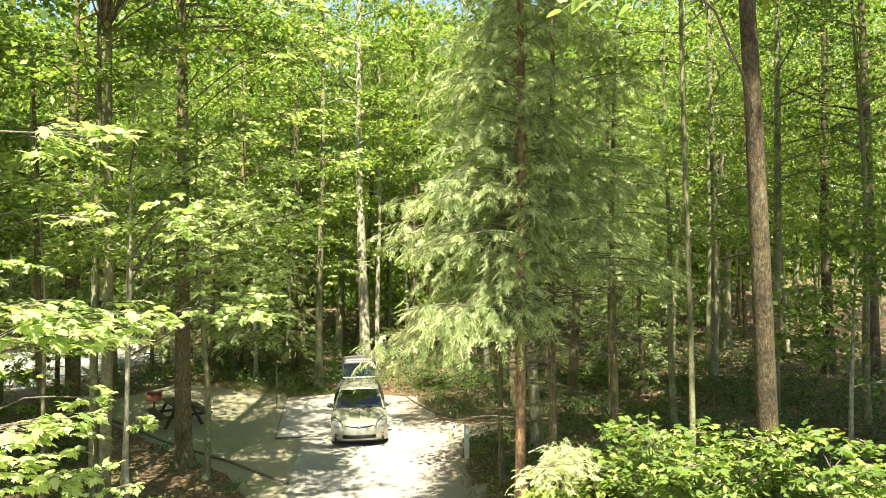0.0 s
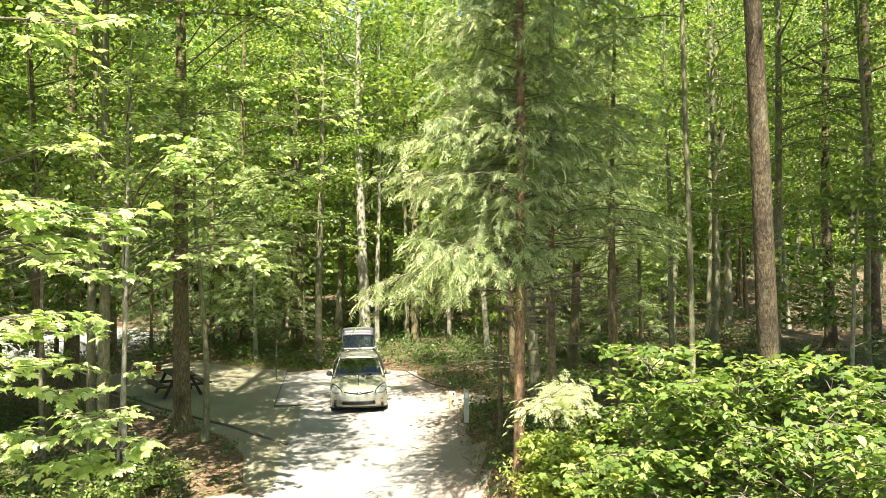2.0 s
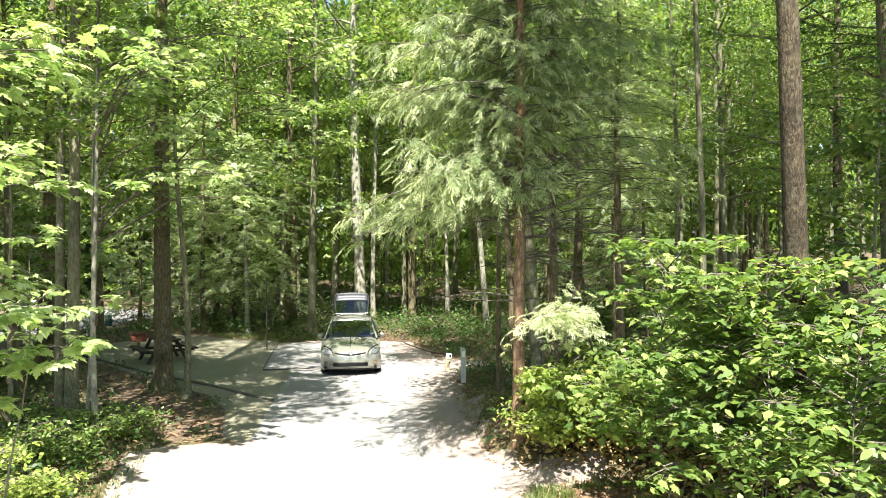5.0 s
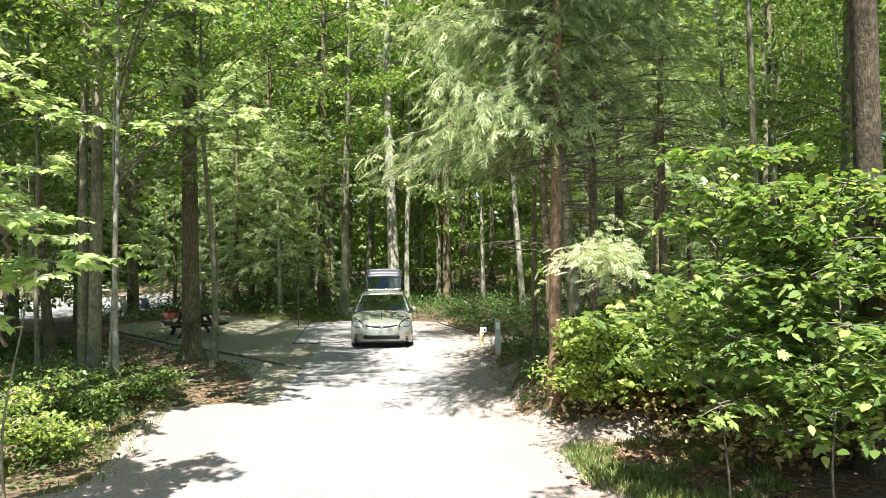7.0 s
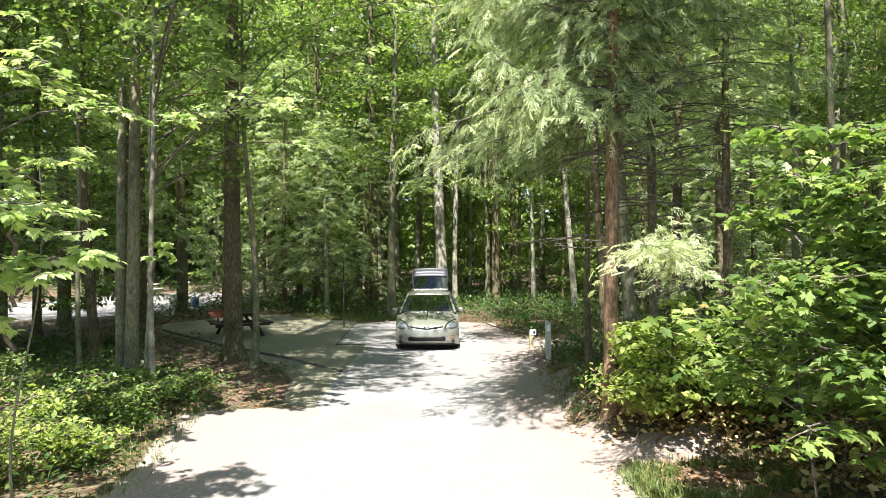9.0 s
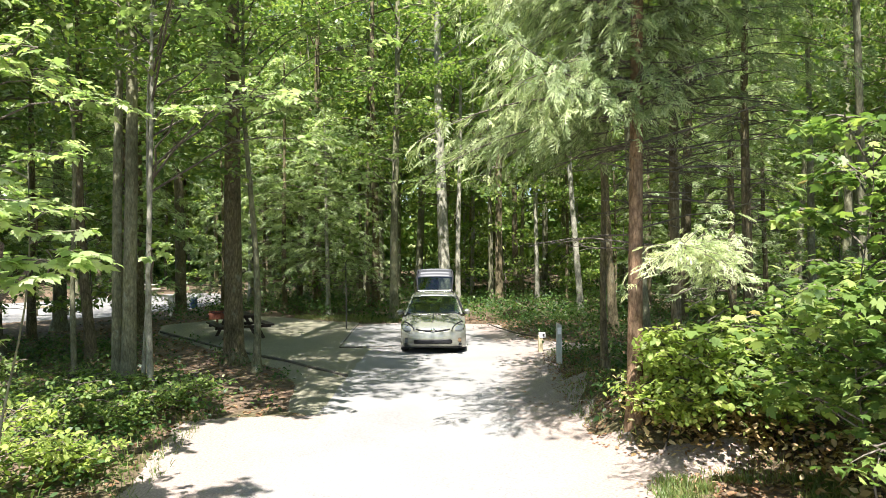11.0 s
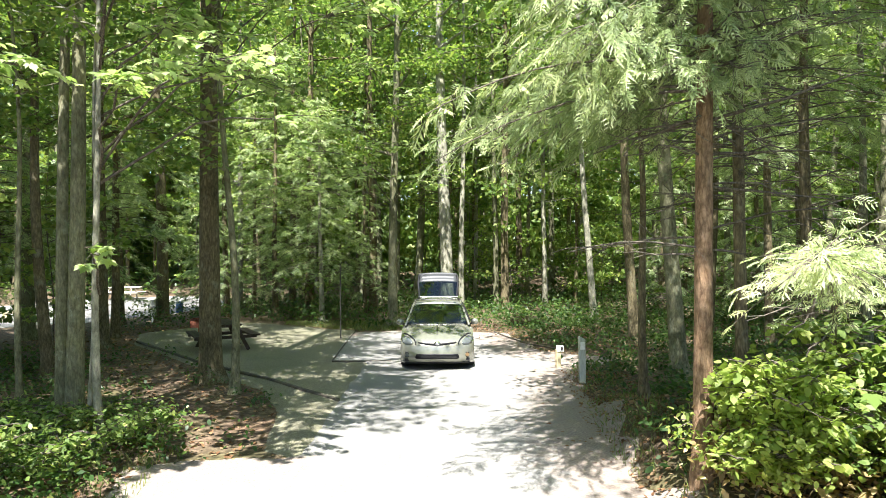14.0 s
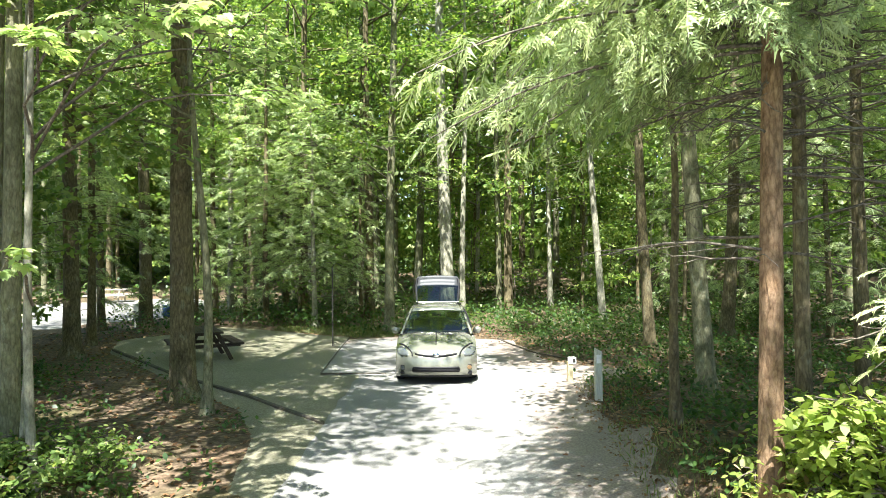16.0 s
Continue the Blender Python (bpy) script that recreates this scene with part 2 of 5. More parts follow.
M_CABIN = plain("cabin_trim", (0.05, 0.05, 0.048), 0.8)


def glass_material(name, tint):
    m, n, l, b = mat(name, 0.02, 0, 0.6)
    gl = n.new("ShaderNodeBsdfGlossy")
    gl.inputs["Roughness"].default_value = 0.02
    gl.inputs["Color"].default_value = (0.8, 0.84, 0.82, 1)
    tp = n.new("ShaderNodeBsdfTransparent")
    tp.inputs[0].default_value = (*tint, 1)
    fr = n.new("ShaderNodeFresnel")
    fr.inputs[0].default_value = 1.5
    ad = n.new("ShaderNodeMath")
    ad.inputs[1].default_value = 0.03
    l.new(fr.outputs[0], ad.inputs[0])
    mx = n.new("ShaderNodeMixShader")
    l.new(ad.outputs[0], mx.inputs[0])
    l.new(tp.outputs[0], mx.inputs[1])
    l.new(gl.outputs[0], mx.inputs[2])
    l.new(mx.outputs[0], n["Material Output"].inputs[0])
    return m


M_GLASS = glass_material("car_glass", (0.24, 0.3, 0.27))


# ---- mesh helpers ----
def mesh_object(name, verts, faces, material, parent=None, smooth=False, label=""):
    me = bpy.data.meshes.new(name)
    me.from_pydata([tuple(v) for v in verts], [], faces)
    me.materials.append(material)
    if smooth:
        me.shade_smooth()
    ob = new(name, me)
    if parent is not None:
        ob.parent = parent
    return tagged(ob, label)


def array_object(name, verts, loops, sizes, material, parent=None, smooth=False):
    """A mesh from arrays: corners, the corner numbers of all faces in a row, and the size of each face."""
    me = bpy.data.meshes.new(name)
    me.vertices.add(len(verts))
    me.vertices.foreach_set("co", np.asarray(verts, dtype=np.float32).ravel())
    me.loops.add(len(loops))
    me.loops.foreach_set("vertex_index", np.asarray(loops, dtype=np.int32))
    me.polygons.add(len(sizes))
    sizes = np.asarray(sizes, dtype=np.int32)
    me.polygons.foreach_set("loop_start", np.concatenate(([0], np.cumsum(sizes)[:-1])).astype(np.int32))
    me.update(calc_edges=True)
    me.validate()
    me.materials.append(material)
    if smooth:
        me.shade_smooth()
    ob = new(name, me)
    if parent is not None:
        ob.parent = parent
    return ob


def part(name, bm, material, parent, label="", smooth=False):
    me = bpy.data.meshes.new(name)
    bm.normal_update()
    bm.to_mesh(me)
    bm.free()
    me.materials.append(material)
    if smooth:
        me.shade_smooth()
    ob = new(name, me)
    ob.parent = parent
    return tagged(ob, label)


def empty(name, x, y, z=0, turn=0):
    ob = new(name)
    ob.matrix_basis = pose(x, y, z, 0, 0, turn)
    return ob


def box(bm, sx, sy, sz, m=None, bevel=0.0):
    """A bevelled box, its middle at the origin of m."""
    r = bmesh.ops.create_cube(bm, size=1.0, matrix=(m or Matrix()) @ Matrix.Diagonal((sx, sy, sz, 1)))
    if bevel:
        edges = {e for v in r["verts"] for e in v.link_edges}
        bmesh.ops.bevel(bm, geom=list(edges), offset=bevel, segments=2, affect="EDGES", profile=0.5)
    return bm


def tubes(paths, sides):
    """Tapered tubes along paths of (x, y, z, radius) rows; gives corners, loops and sizes."""
    vs, ls, n0 = [], [], 0
    ang = np.linspace(0, 2 * np.pi, sides, endpoint=False)
    for p in paths:
        p = np.asarray(p, dtype=float)
        d = np.gradient(p[:, :3], axis=0)
        d /= np.linalg.norm(d, axis=1)[:, None] + 1e-9
        ref = np.where(np.abs(d[:, 2:3]) > 0.9, [[1.0, 0, 0]], [[0, 0, 1.0]])
        u = np.cross(d, ref)
        u /= np.linalg.norm(u, axis=1)[:, None] + 1e-9
        w = np.cross(d, u)
        ring = p[:, None, :3] + p[:, None, 3:4] * (np.cos(ang)[None, :, None] * u[:, None] + np.sin(ang)[None, :, None] * w[:, None])
        k = len(p)
        vs.append(ring.reshape(-1, 3))
        i, j = np.meshgrid(np.arange(k - 1), np.arange(sides), indexing="ij")
        a = n0 + i * sides + j
        b = n0 + i * sides + (j + 1) % sides
        ls.append(np.stack([a, b, b + sides, a + sides], -1).reshape(-1))
        n0 += k * sides
    loops = np.concatenate(ls)
    return np.concatenate(vs), loops, np.full(len(loops) // 4, 4)


# leaf outlines, base at the origin, tip along +y, one long: (x, y, sag)
OVATE = np.array([(0, 0, 0), (0.27, 0.3, 0.03), (0.24, 0.65, -0.02), (0, 1, -0.12), (-0.24, 0.65, -0.02), (-0.27, 0.3, 0.03)])
QUAD = np.array([(0, 0, 0), (0.33, 0.5, 0.05), (0, 1, -0.08), (-0.33, 0.5, 0.05)])
HALF_MAPLE = [(0.16, -0.06, 0.0), (0.4, 0.02, -0.05), (0.27, 0.17, 0.0), (0.5, 0.36, -0.08), (0.4, 0.42, -0.03), (0.44, 0.6, -0.08), (0.19, 0.46, 0.02), (0.24, 0.68, -0.04), (0.14, 0.72, -0.05)]
MAPLE = np.array([(0, 0, 0)] + HALF_MAPLE + [(0, 1.0, -0.14)] + [(-x, y, z) for x, y, z in HALF_MAPLE[::-1]])
BLADE = np.array([(-0.02, 0, 0), (0.02, 0, 0), (0.015, 0.6, 0.05), (0, 1, 0.0)])


def leaf_arrays(points, size, rng, outline, tilt=0.45, droop=0.25, heading=None):
    """A leaf at each point: its own heading, its blade near level, its tip a little down."""
    n = len(points)
    yaw = rng.uniform(0, 2 * np.pi, n) if heading is None else heading
    pitch = -droop + rng.normal(0, tilt, n)
    roll = rng.normal(0, tilt, n)
    s = size * rng.uniform(0.65, 1.3, n)
    cy, sy, cp, sp, cr, sr = np.cos(yaw), np.sin(yaw), np.cos(pitch), np.sin(pitch), np.cos(roll), np.sin(roll)
    o = outline[None] * s[:, None, None]
    x, y, z = o[..., 0], o[..., 1], o[..., 2]
    x, z = x * cr[:, None] + z * sr[:, None], -x * sr[:, None] + z * cr[:, None]
    y, z = y * cp[:, None] - z * sp[:, None], y * sp[:, None] + z * cp[:, None]
    x, y = x * cy[:, None] - y * sy[:, None], x * sy[:, None] + y * cy[:, None]
    v = np.stack([x, y, z], -1) + np.asarray(points)[:, None]
    k = len(outline)
    return v.reshape(-1, 3), np.arange(n * k), np.full(n, k)


def joined(arrays):
    vs, ls, ss, n0 = [], [], [], 0
    for v, l, s in arrays:
        vs.append(v)
        ls.append(l + n0)
        ss.append(s)
        n0 += len(v)
    return np.concatenate(vs), np.concatenate(ls), np.concatenate(ss)


def trunk_path(h, r, rng, lean=(0, 0), wobble=0.12, steps=12, flare=1.7):
    t = np.linspace(0, 1, steps)
    ph = rng.uniform(0, 6.28, 4)
    x = lean[0] * t * h + wobble * (np.sin(3.1 * t + ph[0]) - np.sin(ph[0])) + 0.4 * wobble * (np.sin(8 * t + ph[1]) - np.sin(ph[1]))
    y = lean[1] * t * h + wobble * (np.sin(2.7 * t + ph[2]) - np.sin(ph[2])) + 0.4 * wobble * (np.sin(7 * t + ph[3]) - np.sin(ph[3]))
    rad = r * (1 - 0.75 * t) * (1 + (flare - 1) * np.exp(-t * h / 0.25))
    z = t * h
    p = np.stack([x, y, z, rad], -1)
    foot = p[0].copy()
    foot[2] = -0.3
    foot[3] *= 1.15
    extra = p[0] + (p[1] - p[0]) * min(0.9, 0.35 / (h / steps))
    extra[3] = r * 1.08
    return np.vstack([foot, p[0], extra, p[1:]])


def on_path(p, z):
    i = min(max(np.searchsorted(p[:, 2], z), 1), len(p) - 1)
    f = (z - p[i - 1, 2]) / (p[i, 2] - p[i - 1, 2] + 1e-9)
    return p[i - 1] + f * (p[i] - p[i - 1])


def limb_path(start, heading, length, rise, r, rng, steps=6):
    t = np.linspace(0, 1, steps)
    bend = rng.normal(0, 0.25)
    a = heading + bend * t
    x = start[0] + length * t * np.cos(a)
    y = start[1] + length * t * np.sin(a)
    z = start[2] + rise * length * (t - 0.45 * t * t) + rng.normal(0, 0.03, steps) * length * t
    return np.stack([x, y, z, r * (1 - 0.85 * t) + 0.004], -1)


def foliage(paths, per_limb, per_clump, spread, rng, lo=0.35):
    """Points of leaves in level sprays along limbs, and the twigs that carry them."""
    pts, twigs = [], []
    for p in paths:
        for _ in range(per_limb):
            f = rng.uniform(lo, 1.02) * (len(p) - 1)
            i = min(int(f), len(p) - 2)
            a = p[i, :3] + (f - i) * (p[i + 1, :3] - p[i, :3])
            side = rng.uniform(0, 6.28)
            c = a + spread * rng.uniform(0.2, 1.0) * np.array([math.cos(side), math.sin(side), rng.normal(0.05, 0.22)])
            twigs.append(np.vstack([np.append(a, 0.012), np.append((a + c) / 2 + [0, 0, 0.04 * spread], 0.008), np.append(c, 0.004)]))
            n = max(3, int(per_clump * rng.uniform(0.5, 1.5)))
            q = rng.normal(0, 1, (n, 3)) * np.array([0.42, 0.42, 0.10]) * spread
            pts.append(c + q - np.array([0, 0, 1.0]) * (0.12 * (q[:, :1] ** 2 + q[:, 1:2] ** 2) / spread))
    return np.concatenate(pts), twigs


def broadleaf(name, x, y, rng, h, r, crown_lo, reach, limbs, per_limb, per_clump, leaf, outline, material, bark_mat,
              lean=(0, 0), z=0.0, spread=0.8, label="", category="tree", group="", wobble=0.12, toward=None, rise=0.35, lo=0.35, crown_hi=0.97, sides=9, twiggy=True, tilt=0.45):
    """A broadleaf tree: trunk with limbs, and a crown of leaves in sprays."""
    tree = empty(name, x, y, z)
    tp = trunk_path(h, r, rng, lean, wobble)
    paths, limb_paths = [tp], []
    for k in range(limbs):
        u = (k + rng.uniform(0, 1)) / limbs
        zz = crown_lo + (crown_hi * h - crown_lo) * u
        s = on_path(tp, zz)
        L = reach * (0.55 + 0.45 * math.sin(math.pi * (0.15 + 0.75 * u))) * rng.uniform(0.7, 1.2)
        a = rng.uniform(0, 2 * math.pi) if toward is None or rng.random() > 0.6 else toward + rng.normal(0, 0.6)
        lp = limb_path(s[:3], a, L, rise + 0.3 * u, max(min(0.012, 0.5 * r), 0.42 * s[3]), rng, 6 if twiggy else 4)
        limb_paths.append(lp)
    pts, twigs = foliage(limb_paths, per_limb, per_clump, spread, rng, lo)
    tr = joined([tubes([tp], sides), tubes(limb_paths, 5 if twiggy else 3)] + ([tubes(twigs, 3)] if twiggy else []))
    array_object("trunk", *tr, bark_mat, tree, True)
    array_object("crown", *leaf_arrays(pts, leaf, rng, outline, tilt), material, tree)
    return tagged(tree, label, category, group)


def frond_outline(pairs, wide):
    """A spray of hemlock: a stem with tapering side twigs on both sides, as loose triangles."""
    tri = [((-0.02, 0, 0), (0.02, 0, 0), (0, 1.0, -0.2))]
    for i in range(pairs):
        t = 0.06 + 0.88 * i / pairs
        L = 0.46 * (1 - 0.7 * t) * (1.0 if i % 2 else 0.8)
        for sgn in (-1, 1):
            zb = -0.2 * t * t
            tri.append(((0, t - 0.4 * wide, zb), (0, t + 0.6 * wide, zb), (sgn * L, t + 0.26 * (1 - 0.4 * t), zb - 0.08)))
    return np.array(tri)


FROND = frond_outline(4, 0.18)


def frond_arrays(points, headings, size, rng, droop, FROND=FROND):
    n = len(points)
    s = size * rng.uniform(0.6, 1.25, n)
    pitch = -droop + rng.normal(0, 0.28, n)
    roll = rng.normal(0, 0.45, n)
    t = FROND.reshape(-1, 3)
    o = t[None] * s[:, None, None]
    x, y, z = o[..., 0], o[..., 1], o[..., 2]
    cp, sp, cr, sr = np.cos(pitch)[:, None], np.sin(pitch)[:, None], np.cos(roll)[:, None], np.sin(roll)[:, None]
    x, z = x * cr + z * sr, -x * sr + z * cr
    y, z = y * cp - z * sp, y * sp + z * cp
    a = headings - np.pi / 2
    cy, sy = np.cos(a)[:, None], np.sin(a)[:, None]
    x, y = x * cy - y * sy, x * sy + y * cy
    v = np.stack([x, y, z], -1) + np.asarray(points)[:, None]
    m = len(FROND)
    return v.reshape(-1, 3), np.arange(n * m * 3), np.full(n * m, 3)


def plume_quads(rng, pairs=8):
    """A flat feathery spray: a stem, and slim twigs of needles set along both sides, shorter towards the tip; one long."""
    sag = lambda t: -0.28 * t * t
    quads = [[(-0.012, 0, 0), (0.012, 0, 0), (0.01, 0.55, sag(0.55)), (0, 1.0, sag(1.0))]]
    for k in range(2 * pairs):
        side = 1 if k % 2 else -1
        t = 0.06 + 0.86 * (k + rng.uniform(-0.3, 0.6)) / (2 * pairs)
        L = (0.34 * (1 - t) ** 0.6 + 0.1) * rng.uniform(0.4, 1.25)
        a = rng.uniform(0.45, 1.15)
        d, w = np.array([side * math.sin(a), math.cos(a)]), np.array([math.cos(a), -side * math.sin(a)]) * rng.uniform(0.022, 0.036)
        p = np.array([0, t])
        q, e = p + 0.5 * L * d, p + L * d
        quads.append([(*p, sag(t)), (*(q + w), sag(t) - 0.05 * L), (*e, sag(t) - rng.uniform(0.1, 0.7) * L), (*(q - w), sag(t) - 0.05 * L)])
    return np.array(quads)


PLUMES = [plume_quads(np.random.default_rng(300 + k), 7 + k % 3) for k in range(8)]


def plume_object(pts, heads, pitch, size, rng, parent, tone_lo=0.0, tone_hi=0.85):
    """Sprays at the points given, each with a tone of its own, paler towards its tip."""
    pts, heads, pitch = np.asarray(pts), np.asarray(heads), np.asarray(pitch)
    pick = rng.integers(len(PLUMES), size=len(pts))
    arrays, tones = [], []
    for k, quads in enumerate(PLUMES):
        at = pick == k
        n = int(at.sum())
        if not n:
            continue
        o = quads.reshape(-1, 3)[None] * (size * rng.uniform(0.6, 1.3, n))[:, None, None]
        x, y, z = o[..., 0], o[..., 1], o[..., 2]
        r, p, a = rng.normal(0, 0.65, n)[:, None], pitch[at][:, None], (heads[at] - np.pi / 2)[:, None]
        x, z = x * np.cos(r) + z * np.sin(r), -x * np.sin(r) + z * np.cos(r)
        y, z = y * np.cos(p) - z * np.sin(p), y * np.sin(p) + z * np.cos(p)
        x, y = x * np.cos(a) - y * np.sin(a), x * np.sin(a) + y * np.cos(a)
        v = (np.stack([x, y, z], -1) + pts[at][:, None]).reshape(-1, 3)
        arrays.append((v, np.arange(len(v)), np.full(len(v) // 4, 4)))
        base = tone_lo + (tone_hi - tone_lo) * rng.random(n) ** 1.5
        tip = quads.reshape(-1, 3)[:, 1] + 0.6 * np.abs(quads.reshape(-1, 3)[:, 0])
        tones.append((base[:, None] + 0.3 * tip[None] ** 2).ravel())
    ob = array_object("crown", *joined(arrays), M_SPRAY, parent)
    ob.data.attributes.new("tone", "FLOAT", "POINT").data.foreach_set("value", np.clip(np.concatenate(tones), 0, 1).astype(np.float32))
    return ob


def dead_twigs(tp, count, z0, z1, rng, long=1.7):
    """Bare dead side twigs of a trunk, forked and crooked."""
    paths = []
    for k in range(count):
        s = on_path(tp, rng.uniform(z0, z1))
        a, L, t = rng.uniform(0, 6.28), rng.uniform(0.5, long), np.linspace(0, 1, 6)
        w = np.cumsum(rng.normal(0, 0.06, (6, 3)), 0) * t[:, None]
        dp = np.stack([s[0] + L * t * math.cos(a) + w[:, 0], s[1] + L * t * math.sin(a) + w[:, 1], s[2] + L * rng.uniform(0, 0.4) * t - 0.3 * t * t + w[:, 2], 0.011 * (1 - 0.8 * t) + 0.003], -1)
        paths.append(dp)
        for j in range(4):
            q, b = dp[1 + j, :3], a + rng.normal(0, 0.8)
            e = q + np.array([math.cos(b), math.sin(b), rng.normal(0, 0.35)]) * L * rng.uniform(0.2, 0.5)
            paths.append(np.vstack([np.append(q, 0.006), np.append((q + e) / 2 + rng.normal(0, 0.03, 3), 0.004), np.append(e, 0.002)]))
    return paths


def feathery_hemlock(x, y, rng, h, r, lo, reach_of, branches, size, bark_mat, label, bare=0.3, dead=20, stout=(), gap=0.13, skip=0.18, tone_lo=0.0, low=1.0, inner=0.0, tone_hi=0.85):
    """A hemlock: long drooping branches with side shoots left and right, each hung with flat feathery sprays; bare near the trunk."""
    tree = empty("hemlock_tree", x, y, gz(x, y))
    tp = trunk_path(h, r, rng, (0, 0), 0.06, 14, 1.4)
    paths, pts, heads, pitch = [], [], [], []
    for k in range(branches):
        u = (k + rng.uniform(0, 1)) / branches
        s = on_path(tp, lo + (h * 0.99 - lo) * u ** low)
        a = k * 2.399 + rng.normal(0, 0.35)
        L = max(0.35, reach_of(a, u) * rng.uniform(0.62, 1.12) * (0.5 if rng.random() < inner else 1.0))
        rise, droop, bend = rng.normal(0.22, 0.12) + 0.3 * u, rng.uniform(0.15, 0.42), rng.normal(0, 0.3)
        t = np.linspace(0, 1, 9)
        bp = np.stack([s[0] + L * t * np.cos(a + bend * t), s[1] + L * t * np.sin(a + bend * t), s[2] + L * (rise * t - droop * t * t), (0.004 + 0.004 * L) * (1 - 0.85 * t) + 0.002], -1)
        paths.append(bp)
        f, side = bare, 1
        while f < 1.0:
            side = -side
            f += gap * rng.uniform(0.6, 1.4) / L
            if rng.random() < skip or f >= 1.0:
                continue
            i = min(int(f * 8), 7)
            q = bp[i, :3] + (f * 8 - i) * (bp[i + 1, :3] - bp[i, :3]) + np.array([0, 0, rng.normal(0, 0.07)])
            ha = a + bend * f + side * rng.uniform(0.55, 1.15)
            ll = (0.12 + 0.42 * L * (1 - f)) * rng.uniform(0.6, 1.25)
            ll = min(ll, 0.95)
            m = max(2, int(ll / 0.085) + 1)
            e = np.linspace(0.2, 1.0, m)
            fall = rng.uniform(0.1, 0.9)
            w = np.stack([q[0] + ll * e * math.cos(ha), q[1] + ll * e * math.sin(ha), q[2] - fall * ll * e * e], -1)
            paths.append(np.vstack([np.append(q, 0.005), np.append(w[-1], 0.002)]))
            pts.append(w)
            heads.append(ha + np.where(np.arange(m) % 2, 0.55, -0.55) * np.linspace(1.2, 0.2, m) + rng.normal(0, 0.4, m))
            pitch.append(0.05 - 0.6 * fall - 0.7 * rng.random(m) ** 1.5)
        pts.append(bp[-1:, :3])
        heads.append(np.array([a + bend]))
        pitch.append(np.array([rise - 2 * droop]))
    for (a, z0, L, rise, rad) in stout:
        s, t = on_path(tp, z0), np.linspace(0, 1, 7)
        w = np.cumsum(rng.normal(0, 0.02, (7, 3)), 0)
        paths.append(np.stack([s[0] + L * t * math.cos(a) + w[:, 0], s[1] + L * t * math.sin(a) + w[:, 1], s[2] + L * rise * t + w[:, 2], rad * (1 - 0.75 * t) + 0.003], -1))
    paths += dead_twigs(tp, dead, lo * 0.55, lo * 1.15, rng)
    bole = tubes([tp], 14)
    tr = array_object("trunk", *joined([bole, tubes(paths, 4)]), bark_mat, tree, True).data
    tr.materials.append(M_TWIG)
    tr.polygons.foreach_set("material_index", (np.arange(len(tr.polygons)) >= len(bole[2])).astype(np.int32))
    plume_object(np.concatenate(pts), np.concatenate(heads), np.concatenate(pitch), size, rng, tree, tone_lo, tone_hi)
    return tagged(tree, label, "tree")


